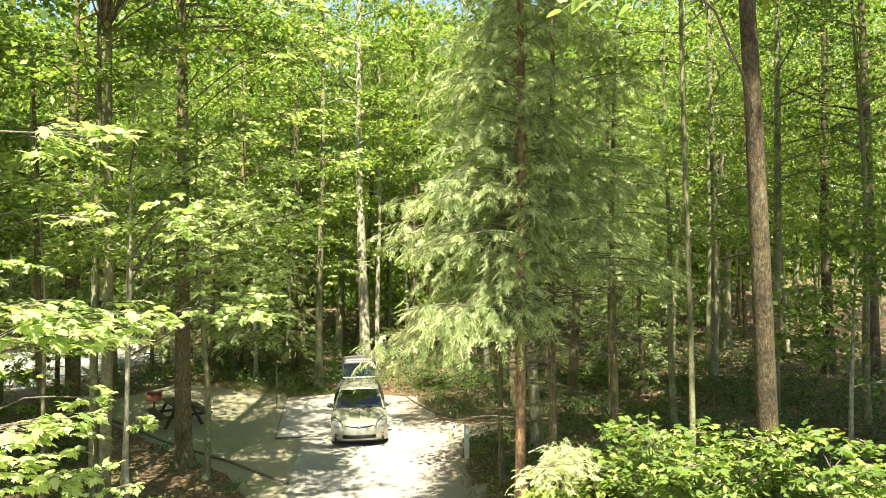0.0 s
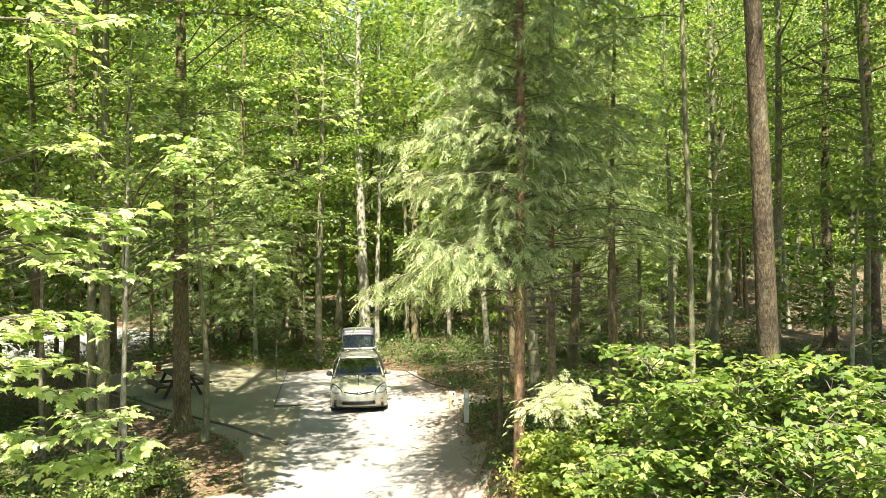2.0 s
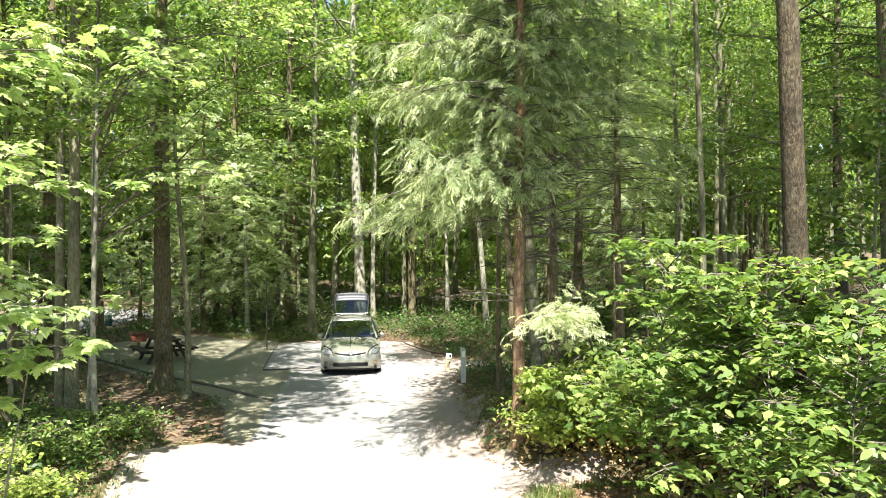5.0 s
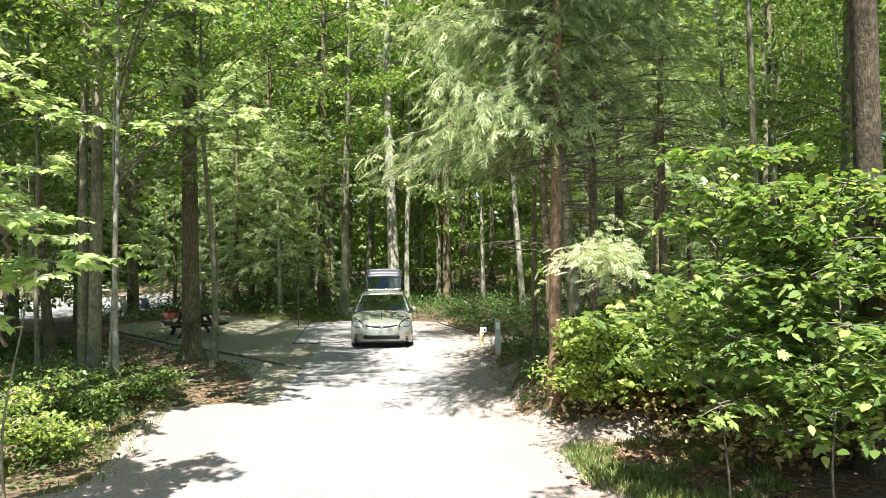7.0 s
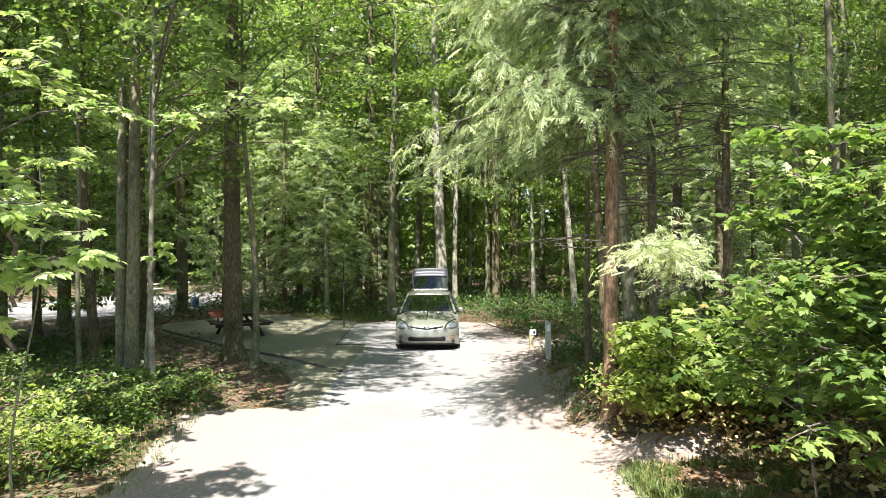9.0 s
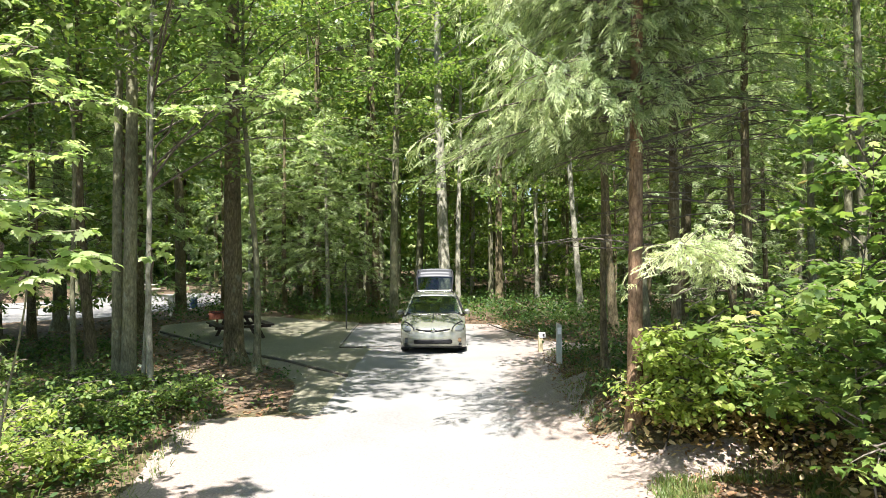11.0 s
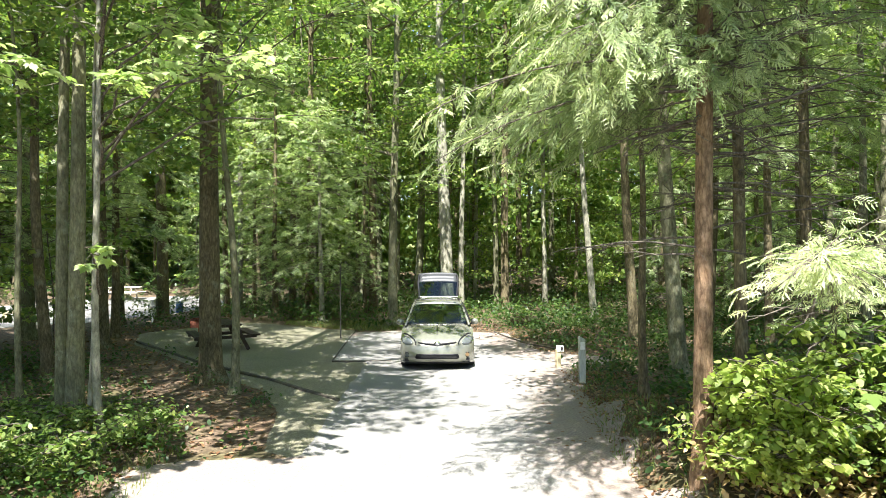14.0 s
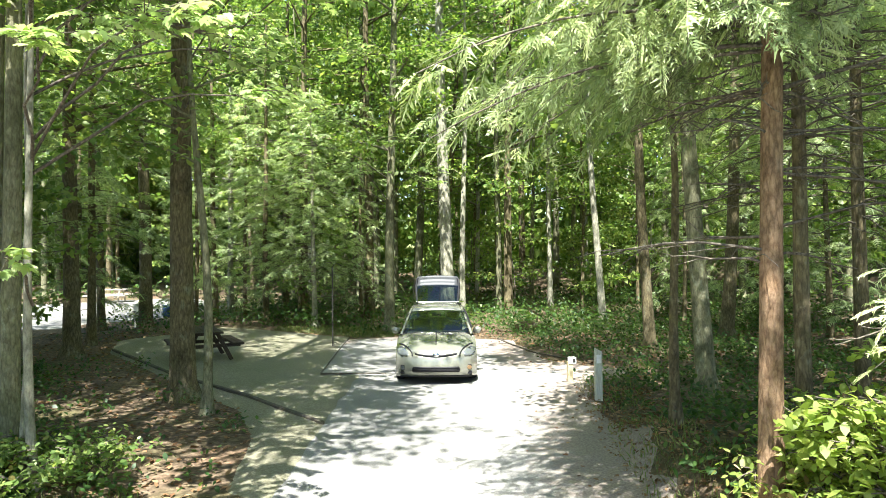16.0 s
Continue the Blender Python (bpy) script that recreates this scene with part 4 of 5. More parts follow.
        m = max(3, int(n / fans * rng.uniform(0.7, 1.3)))
        f = np.linspace(0.15, 1.0, m) * 4
        i = np.minimum(f.astype(int), 3)
        side = np.where(np.arange(m) % 2, 1.0, -1.0)
        c = w[i, :3] + (f - i)[:, None] * (w[i + 1, :3] - w[i, :3])
        hh = h + side * rng.uniform(0.3, 1.2, m)
        c = c + 0.3 * leaf * np.stack([np.cos(hh), np.sin(hh), rng.normal(0, 0.4, m)], -1)
        pts.append(c)
        heads.append(hh - np.pi / 2)
    limb = array_object("limb", *tubes(paths[:1], 6), bark_mat, tree, True)
    tagged(array_object("twigwork", *joined([tubes([w], 3) for w in paths[1:]]), bark_mat, limb, True), kind="stuff")
    array_object("leaves", *leaf_arrays(np.concatenate(pts), leaf, rng, outline, 0.28, 0.3, np.concatenate(heads)), material, limb)


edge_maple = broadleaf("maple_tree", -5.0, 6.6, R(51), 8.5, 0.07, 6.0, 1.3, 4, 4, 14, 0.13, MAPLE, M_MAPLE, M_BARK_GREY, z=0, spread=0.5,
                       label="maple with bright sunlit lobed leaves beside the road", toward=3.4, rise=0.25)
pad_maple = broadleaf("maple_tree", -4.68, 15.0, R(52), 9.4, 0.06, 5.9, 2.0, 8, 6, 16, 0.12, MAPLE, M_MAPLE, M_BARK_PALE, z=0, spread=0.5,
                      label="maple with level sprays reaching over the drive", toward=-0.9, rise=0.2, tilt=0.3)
# shade is put into the next three maples by the darker canopy leaf
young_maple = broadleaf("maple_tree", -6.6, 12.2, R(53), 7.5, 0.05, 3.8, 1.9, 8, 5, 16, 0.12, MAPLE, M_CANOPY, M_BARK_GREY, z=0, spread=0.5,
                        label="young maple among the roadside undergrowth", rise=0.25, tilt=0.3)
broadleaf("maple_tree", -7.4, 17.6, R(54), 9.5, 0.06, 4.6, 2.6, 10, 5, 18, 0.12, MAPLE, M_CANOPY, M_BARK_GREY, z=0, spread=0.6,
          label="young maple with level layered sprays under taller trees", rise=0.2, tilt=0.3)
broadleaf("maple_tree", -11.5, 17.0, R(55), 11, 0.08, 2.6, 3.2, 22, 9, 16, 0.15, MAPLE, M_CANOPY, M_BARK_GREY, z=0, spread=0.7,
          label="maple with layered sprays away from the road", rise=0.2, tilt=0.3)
broadleaf("maple_sapling", 3.75, 8.5, R(56), 3.5, 0.011, 1.0, 0.95, 22, 8, 11, 0.11, MAPLE, M_SHRUB, M_TWIG, z=0, spread=0.3,
          label="maple sapling with broad lobed leaves by the road", category="sapling", rise=0.5, lean=(-0.08, 0.0), tilt=0.3)
verge_sapling = broadleaf("maple_sapling", -3.4, 8.95, R(57), 3.5, 0.015, 2.5, 0.4, 5, 3, 7, 0.1, MAPLE, M_MAPLE, M_BARK_GREY, z=0, spread=0.2, wobble=0.1,
                          label="slim maple sapling with grey crooked stem and yellow-green leaves", category="sapling", rise=0.5)
# leafy limbs added high above the view, to shade the hemlocks
for k, (x, y, z) in enumerate(((1.9, 8.4, 13.0), (2.6, 9.1, 13.2), (3.4, 9.8, 13.4), (2.5, 10.5, 13.6), (3.8, 10.9, 13.2), (4.6, 10.1, 13.5))):
    spray(big_right, (4.62, 8.08, 11.6), (x, y, z), 120, 1.4, 0.22, R(600 + k), OVATE, M_CANOPY)
# further unseen limbs, added to shade the front of the first hemlock
for k, (x, y, z) in enumerate(((2.3, 6.9, 13.0), (2.9, 7.0, 13.2), (3.7, 7.0, 13.4), (4.3, 7.5, 13.0), (3.1, 7.6, 13.8), (4.9, 7.0, 13.6))):
    spray(big_right, (4.62, 8.08, 11.4), (x, y, z), 120, 1.4, 0.24, R(710 + k), OVATE, M_CANOPY)
spray(big_right, (5.2, 8.6, 7.6), (1.55, 3.7, 7.3), 60, 0.75, 0.15, R(333), OVATE, M_MAPLE)
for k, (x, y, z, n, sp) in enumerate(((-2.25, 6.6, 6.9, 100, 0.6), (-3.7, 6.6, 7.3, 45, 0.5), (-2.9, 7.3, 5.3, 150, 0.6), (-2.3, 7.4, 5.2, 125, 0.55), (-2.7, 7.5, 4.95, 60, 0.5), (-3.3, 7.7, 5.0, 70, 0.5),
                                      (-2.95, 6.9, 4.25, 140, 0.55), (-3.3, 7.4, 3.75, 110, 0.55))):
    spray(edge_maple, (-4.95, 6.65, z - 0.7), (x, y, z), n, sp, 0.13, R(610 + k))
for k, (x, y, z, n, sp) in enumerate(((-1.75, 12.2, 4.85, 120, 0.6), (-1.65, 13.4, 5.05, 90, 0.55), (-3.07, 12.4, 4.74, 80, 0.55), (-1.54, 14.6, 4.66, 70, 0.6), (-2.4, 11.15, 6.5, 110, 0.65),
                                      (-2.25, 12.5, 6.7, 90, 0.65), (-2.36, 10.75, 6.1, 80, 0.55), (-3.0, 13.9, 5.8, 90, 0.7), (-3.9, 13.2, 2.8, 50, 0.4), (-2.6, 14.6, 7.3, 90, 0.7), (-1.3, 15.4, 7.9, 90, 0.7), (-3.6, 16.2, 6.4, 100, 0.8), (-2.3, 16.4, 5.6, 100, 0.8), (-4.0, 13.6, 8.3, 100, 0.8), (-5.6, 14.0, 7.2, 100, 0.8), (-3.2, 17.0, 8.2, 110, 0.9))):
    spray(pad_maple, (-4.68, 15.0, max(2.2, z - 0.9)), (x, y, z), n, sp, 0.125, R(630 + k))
# sprays take a brighter leaf than the crown, coloured as if sunlit
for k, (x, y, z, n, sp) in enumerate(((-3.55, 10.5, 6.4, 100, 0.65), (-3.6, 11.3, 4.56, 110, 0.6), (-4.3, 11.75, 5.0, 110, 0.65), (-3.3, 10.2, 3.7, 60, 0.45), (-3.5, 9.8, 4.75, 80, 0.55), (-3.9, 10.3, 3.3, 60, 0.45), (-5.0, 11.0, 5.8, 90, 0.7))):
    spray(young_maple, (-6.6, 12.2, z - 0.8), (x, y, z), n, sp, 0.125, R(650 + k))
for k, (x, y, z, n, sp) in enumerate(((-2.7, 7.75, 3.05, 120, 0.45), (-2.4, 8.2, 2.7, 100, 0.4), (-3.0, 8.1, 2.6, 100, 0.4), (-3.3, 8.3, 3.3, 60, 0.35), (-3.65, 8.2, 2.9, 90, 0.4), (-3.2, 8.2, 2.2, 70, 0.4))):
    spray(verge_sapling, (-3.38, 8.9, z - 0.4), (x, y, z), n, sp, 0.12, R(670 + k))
# unseen high limbs added to shade the drive's left half and the litter
for k, (x, y, z) in enumerate(((-3.0, 11.6, 12.0), (-3.6, 12.8, 12.6), (-2.3, 12.5, 11.6), (-2.8, 10.8, 12.2), (-2.4, 13.6, 12.6), (-4.0, 11.4, 12.8), (-1.3, 9.0, 12.0), (-0.9, 9.9, 12.4), (-1.6, 10.2, 11.9), (-1.4, 11.4, 12.6), (-4.0, 9.2, 12.2), (-3.3, 9.6, 12.0), (-3.8, 10.4, 12.5), (-2.8, 8.7, 11.8), (-1.6, 13.4, 11.0), (-1.0, 14.2, 11.6), (-1.8, 12.2, 12.0))):
    spray(grey_tree, (-5.4, 15.7, 10.6), (x, y, z), 110, 1.2, 0.2, R(730 + k), OVATE, M_CANOPY)
# limbs added above the view, shading the ground left of the car
for k, (x, y, z) in enumerate(((-3.9, 17.0, 13.5), (-2.9, 15.6, 13.0), (-5.0, 15.6, 14.0), (-2.4, 17.6, 14.5), (-3.6, 18.6, 13.2), (-3.0, 19.6, 15.0), (-4.4, 18.0, 15.2))):
    spray(pad_oak, (-4.86, 20.2, 11.8), (x, y, z), 120, 1.3, 0.2, R(750 + k), OVATE, M_CANOPY)
# the last three limbs are added to shade the car's bonnet
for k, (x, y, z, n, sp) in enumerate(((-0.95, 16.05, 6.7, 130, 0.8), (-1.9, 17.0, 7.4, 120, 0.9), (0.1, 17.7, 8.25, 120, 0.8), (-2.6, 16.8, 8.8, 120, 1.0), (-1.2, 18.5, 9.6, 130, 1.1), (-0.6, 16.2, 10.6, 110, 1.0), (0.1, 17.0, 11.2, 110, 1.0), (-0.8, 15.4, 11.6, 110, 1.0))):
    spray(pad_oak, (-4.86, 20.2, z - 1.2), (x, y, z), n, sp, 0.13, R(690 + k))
# paler maple leaf than this crown, put in for sunlit sprays
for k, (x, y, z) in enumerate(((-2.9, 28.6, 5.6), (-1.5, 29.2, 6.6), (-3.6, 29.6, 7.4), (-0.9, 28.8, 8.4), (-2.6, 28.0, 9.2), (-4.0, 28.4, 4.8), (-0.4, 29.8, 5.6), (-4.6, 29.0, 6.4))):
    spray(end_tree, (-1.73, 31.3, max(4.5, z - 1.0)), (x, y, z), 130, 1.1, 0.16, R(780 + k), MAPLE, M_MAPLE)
SAPLINGS = [(4.6, 8.1, 3.3, 57, 0.8), (5.3, 9.3, 3.0, 58, 0.8), (4.9, 10.2, 2.5, 59, 0.7), (5.2, 7.2, 2.8, 60, 0.9), (6.2, 8.2, 3.2, 61, 0.8), (6.3, 10.6, 1.7, 62, 0.3), (5.0, 11.9, 1.8, 63, 0.3), (7.4, 9.4, 1.9, 64, 0.3), (7.2, 11.6, 1.3, 65, 0.3)]
for (sx, sy, sh, seed, low) in SAPLINGS:
    broadleaf("sapling", sx, sy, R(seed), sh, 0.012, low, 0.95, 22, 8, 13, 0.115, MAPLE if seed % 3 else OVATE, M_SHRUB, M_TWIG, z=gz(sx, sy) - 0.05, spread=0.34,
              label="leafy green sapling in the roadside thicket", category="sapling", group="roadside saplings", rise=0.5, tilt=0.32)
BUSHES = [(3.1, 11.9, 1.35, 66), (3.6, 12.0, 1.4, 67), (4.1, 12.2, 1.6, 79), (4.7, 11.8, 1.2, 68), (3.7, 13.1, 0.8, 69), (3.2, 12.3, 0.6, 181), (3.7, 12.4, 0.7, 182), (3.0, 12.5, 0.45, 183), (-4.15, 11.4, 0.35, 70), (-4.8, 12.4, 0.75, 71), (-4.7, 10.6, 0.9, 72),
          (-4.5, 13.8, 0.45, 171), (-5.0, 14.5, 0.5, 172), (-5.7, 14.7, 0.5, 174), (-4.3, 15.2, 0.4, 176), (-5.2, 15.1, 0.45, 178), (-5.7, 11.5, 0.9, 73), (-5.5, 13.7, 0.5, 75), (-6.3, 15.0, 0.6, 76), (-7.5, 15.6, 0.7, 78)]
# left bushes past y 12 get a darker leaf for shade, others a sunlit one
for (sx, sy, sh, seed) in BUSHES:
    big = sh > 1
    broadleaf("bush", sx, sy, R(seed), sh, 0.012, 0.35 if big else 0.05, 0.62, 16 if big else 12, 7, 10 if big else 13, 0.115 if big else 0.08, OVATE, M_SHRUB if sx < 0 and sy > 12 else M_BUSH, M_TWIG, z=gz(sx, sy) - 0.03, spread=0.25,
              label="low leafy bush at the roadside", category="bush", group="roadside bushes", rise=0.6, lo=0.25)

# ---- the woods beyond ----
def woods_tree(k, bk, hh, rr, clumps, per, leaf):
    return broadleaf("tree", 0, -200 - 12 * k, R(80 + k), hh, rr, 5.0, 3.8, 26, clumps, per, leaf, QUAD, M_CANOPY, bk, spread=1.0,
                     label="tall slim broadleaf tree in the woods", group="trees of the woods", rise=0.25, sides=6, twiggy=False, tilt=0.7)


KINDS = [(M_BARK_BROWN, 19, 0.17), (M_BARK_GREY, 17, 0.14), (M_BARK_GREY, 21, 0.2), (M_BARK_BROWN, 15, 0.11), (M_BARK_PALE, 18, 0.13)]
WOODS = [woods_tree(k, *kind, 8, 21, 0.17) for k, kind in enumerate(KINDS)]
FAR_WOODS = [woods_tree(k + 5, *kind, 7, 9, 0.42) for k, kind in enumerate(KINDS)]
UNDER = []
for k in range(4):
    UNDER.append(broadleaf("sapling", 0, -320 - 8 * k, R(90 + k), 4.5 + k, 0.03, 0.9, 1.9, 14, 7, 13, 0.2, QUAD, M_CANOPY, M_TWIG, spread=0.6,
                           label="young tree of the undergrowth", category="sapling", group="undergrowth of the woods", rise=0.25, sides=5, twiggy=False, tilt=0.6))
rng = R(100)
taken = [(o.location.x, o.location.y) for o in scene.objects if o.parent is None and o.type == "EMPTY"]


def clear_of(x, y, gap):
    if any((x - a) ** 2 + (y - b) ** 2 < gap * gap for a, b in taken):
        return False
    p = np.array([x]), np.array([y])
    return all(poly_distance(*p, poly)[0] < -m for poly, m in ((ROAD, 1.2), (PAD, 0.8), (FARROAD, 1.5)))


def place(kinds, count, gap, box_of, spare=None):
    made = 0
    for _ in range(count * 12):
        if made >= count:
            break
        x0, x1, y0, y1 = box_of
        x, y = rng.uniform(x0, x1), rng.uniform(y0, y1)
        if abs(x - 0.5) > 0.78 * (y + 6) or not clear_of(x, y, gap) or (spare and spare(x, y)):
            continue
        src = kinds[rng.integers(len(kinds))]
        s = rng.uniform(0.8, 1.15) * (1.25 if kinds is FAR_WOODS else 1.0)
        copy_thing(src, pose(x, y, gz(x, y) - 0.05, rng.normal(0, 1.5), rng.normal(0, 1.5), rng.uniform(0, 360)) @ Matrix.Scale(s, 4))
        taken.append((x, y))
        made += 1


place(WOODS, 30, 2.3, (-12, 30, 33, 45), lambda x, y: x < -8 and y < 47)
place(FAR_WOODS, 58, 2.3, (-45, 52, 45, 74), lambda x, y: x < -10 and y < 47)
place(WOODS, 16, 2.8, (13, 40, 16, 34))
place(WOODS, 14, 3.0, (-34, -10, 12, 30), lambda x, y: y > 24)
place(FAR_WOODS, 20, 2.4, (-42, -8, 47, 66))
for x, y in [(-9.6, 38.6), (-6.0, 37.2), (-3.0, 36.6), (-13.6, 28.2), (-11.6, 21.0), (-14.5, 22.5), (3.0, 37.0)]:
    copy_thing(WOODS[rng.integers(5)], pose(x, y, gz(x, y), 0, 0, rng.uniform(0, 360)) @ Matrix.Scale(1.2, 4))
    taken.append((x, y))
place(UNDER, 36, 1.6, (-40, 45, 34, 62), lambda x, y: x < -10 and y < 47)
place(UNDER, 6, 3.0, (12, 32, 27, 36))
place(UNDER, 12, 1.5, (6, 18, 35, 46))
place(UNDER, 12, 1.8, (-22, -9.5, 14, 25))
# unseen trees behind and beside the camera, added for shade and reflections
for x, y in [(-18, -9), (-10, -18), (14, -8), (20, 2), (-20, 4), (9, -14), (-14, 9.5), (16, 9)]:
    s = rng.uniform(0.9, 1.1)
    copy_thing(WOODS[rng.integers(5)], pose(x, y, gz(x, y), 0, 0, rng.uniform(0, 360)) @ Matrix.Scale(s, 4))
for i, src in enumerate(WOODS + FAR_WOODS):
    x, y = [(-7.4, 40), (-3.2, 42), (11, 41), (22, 38), (1.8, 41), (-24, 52), (-4, 52), (10, 56), (27, 48), (2, 62)][i]
    src.location = (x, y, gz(x, y))
for i, src in enumerate(UNDER):
    x, y = [(-5.5, 38), (3.4, 38.5), (8.2, 33.5), (12, 30)][i]
    src.location = (x, y, gz(x, y))


# ---- the edge of sight: closed woods on all sides ----
def far_woods(n, r0, r1, seed, size, hi, a0, a1, label):
    rng = R(seed)
    a, d = rng.uniform(a0, a1, n), rng.uniform(r0, r1, n)
    c = np.stack([d * np.sin(a), 10 + d * np.cos(a), np.zeros(n)], -1)
    c[:, 2] = ground_z(c[:, 0], c[:, 1]) + hi * rng.random(n) ** 1.2
    p = c[:, None] + rng.normal(0, 1, (n, 14, 3)) * np.array([1.3, 1.3, 0.5])
    return tagged(array_object("far_woods", *leaf_arrays(p.reshape(-1, 3), size, rng, QUAD, 1.1), M_CANOPY), label, "woods", kind="stuff")


far_woods(5600, 58, 85, 105, 0.86, 31, -0.8, 0.8, "dense leafage of the woods in the distance")
far_woods(1700, 56, 80, 107, 0.8, 7, -0.75, 0.75, "low leafage at the foot of the distant woods")
# leafage added outside the view, for reflections
far_woods(3200, 70, 95, 106, 0.9, 20, 0.75, 2 * math.pi - 0.75, "unseen leafage of the woods around, added for reflections")

# ---- ground cover ----
def scatter(n, box_of, rng, keep):
    x0, x1, y0, y1 = box_of
    x, y = rng.uniform(x0, x1, n), rng.uniform(y0, y1, n)
    k = keep(x, y)
    return x[k], y[k]


def off_paths(x, y, road=-0.05, pad=-0.05):
    return (poly_distance(x, y, ROAD) < road) & (poly_distance(x, y, PAD) < pad) & (poly_distance(x, y, FARROAD) < 0)


rng = R(110)
lx, ly = scatter(26000, (-14, 16, 9, 32), rng, lambda x, y: off_paths(x, y, 0.15 * rng.random(), 0.05) & (wave(x * 0.5, y * 0.5, 4) > -0.45))
lp = np.stack([lx, ly, ground_z(lx, ly) + rng.uniform(0.005, 0.03, len(lx))], -1)
tagged(array_object("leaf_litter", *leaf_arrays(lp, 0.10, rng, OVATE, 0.3, 0.0), M_LITTER), "dry brown fallen leaves strewn over the ground", "leaf litter", kind="stuff")


rng = R(119)
lx, ly = scatter(16000, (2.4, 6.2, 8.5, 21), rng, lambda x, y: (np.abs(poly_distance(x, y, ROAD) + 0.35) < 0.75) & (rng.random(len(x)) < 0.75))
lp = np.stack([lx, ly, ground_z(lx, ly) + rng.uniform(0.01, 0.04, len(lx))], -1)
tagged(array_object("leaf_litter", *leaf_arrays(lp, 0.055, rng, OVATE, 0.35, 0.0), M_LITTER), "dry leaves gathered along the verge of the drive", "leaf litter", kind="stuff")

rng = R(118)
lx, ly = scatter(2200, (-1.5, 4.4, 14, 30), rng, lambda x, y: (poly_distance(x, y, ROAD) > -0.1) & (rng.random(len(x)) < np.exp(-np.maximum(0, poly_distance(x, y, ROAD)) / 0.5)) & ((x > 1.2) | (y > 27)))
lp = np.stack([lx, ly, ground_z(lx, ly) + 0.03], -1)
tagged(array_object("leaf_litter", *leaf_arrays(lp, 0.08, rng, OVATE, 0.2, 0.0), M_LITTER), "dry leaves blown onto the edge of the drive", "leaf litter", kind="stuff")


def plants(name, n, box_of, per, size, spread, material, seed, keep, label, hi=0.25, outline=OVATE):
    rng = R(seed)
    x, y = scatter(n, box_of, rng, keep)
    h = rng.uniform(0.3, 1.0, len(x)) * hi
    q = rng.normal(0, 1, (len(x), per, 3)) * np.array([spread, spread, 0.3 * hi])
    p = np.stack([x, y, ground_z(x, y) + h], -1)[:, None] + q
    p[..., 2] = np.maximum(p[..., 2], ground_z(p[..., 0], p[..., 1]) + 0.02)
    return tagged(array_object(name, *leaf_arrays(p.reshape(-1, 3), size, rng, outline, 0.4), material), label, "undergrowth", kind="stuff")


plants("undergrowth", 3200, (2.2, 18, 11, 33), 14, 0.1, 0.17, M_GROUNDLEAF, 111, lambda x, y: off_paths(x, y) & (wave(x * 0.6, y * 0.6, 5) > -0.55) & ((x > 4.8) | (y > 12.7)), "low green woodland plants on the forest floor", 0.34)
plants("undergrowth", 1900, (-13, -2.4, 9, 24), 12, 0.09, 0.15, M_GROUNDLEAF, 112, lambda x, y: off_paths(x, y) & (wave(x * 0.6, y * 0.6, 6) > -0.15), "low green plants between the leaf litter", 0.3)
plants("undergrowth", 1700, (-12, 14, 29.5, 44), 14, 0.13, 0.22, M_GROUNDLEAF, 113, lambda x, y: off_paths(x, y), "dense green undergrowth behind the clearing", 0.6)
plants("undergrowth", 1500, (-40, 45, 40, 75), 12, 0.27, 0.4, M_GROUNDLEAF, 114, lambda x, y: off_paths(x, y), "undergrowth deep in the woods", 0.9, QUAD)
plants("undergrowth", 1300, (8, 36, 14, 42), 12, 0.13, 0.25, M_GROUNDLEAF, 115, lambda x, y: off_paths(x, y) & (wave(x * 0.4, y * 0.4, 7) > 0.0), "low undergrowth on the slope", 0.35, QUAD)
plants("dry_undergrowth", 260, (3.3, 6.5, 9.6, 12.6), 10, 0.1, 0.13, M_DEADLEAF, 116, lambda x, y: off_paths(x, y) & ((y > 11.7) | (x > 4.2)), "withered brown leaves low in the thicket", 0.45)
plants("dry_undergrowth", 150, (2.9, 4.8, 11.75, 12.7), 9, 0.095, 0.12, M_DEADLEAF, 121, lambda x, y: x + y > 14.6, "withered tan leaves hanging under the roadside bush", 0.5)
plants("undergrowth", 130, (2.5, 4.9, 11.9, 13.0), 10, 0.075, 0.12, M_BUSH, 122, lambda x, y: (x + y > 14.9) & off_paths(x, y), "young yellow-green plants at the foot of the bank", 0.45)
rng = R(117)
gx, gy = scatter(9000, (2.2, 5.6, 9, 24), rng, lambda x, y: (np.abs(poly_distance(x, y, ROAD) + 0.3) < 0.55) & (wave(x, y, 8) > -0.3))
gx2, gy2 = scatter(9000, (-6, -1.5, 28, 33), rng, lambda x, y: off_paths(x, y))
gx3, gy3 = scatter(2500, (-5.2, -2.6, 9, 15), rng, lambda x, y: (np.abs(poly_distance(x, y, ROAD) + 0.1) < 0.5) & (wave(x, y, 9) > 0.0))
gx4, gy4 = scatter(9000, (2.6, 4.8, 8.6, 11.2), rng, lambda x, y: off_paths(x, y, 0.25) & (wave(1.3 * x, 1.3 * y, 3) > -0.2))
gx, gy = np.concatenate([gx, gx2, gx3, gx4]), np.concatenate([gy, gy2, gy3, gy4])
gp = np.stack([gx, gy, ground_z(gx, gy)], -1)
tagged(array_object("grass", *leaf_arrays(gp, 0.13, rng, BLADE * np.array([2.2, 1, 1]), 0.35, -1.0), M_GRASS), "thin grass along the edge of the drive", "grass", kind="stuff")


# ---- timber edging ----
def timber(x0, y0, x1, y1, high=0.065, wide=0.085):
    L = math.hypot(x1 - x0, y1 - y0)
    ob = empty("landscape_timber", (x0 + x1) / 2, (y0 + y1) / 2, 0.035, math.degrees(math.atan2(y1 - y0, x1 - x0)))
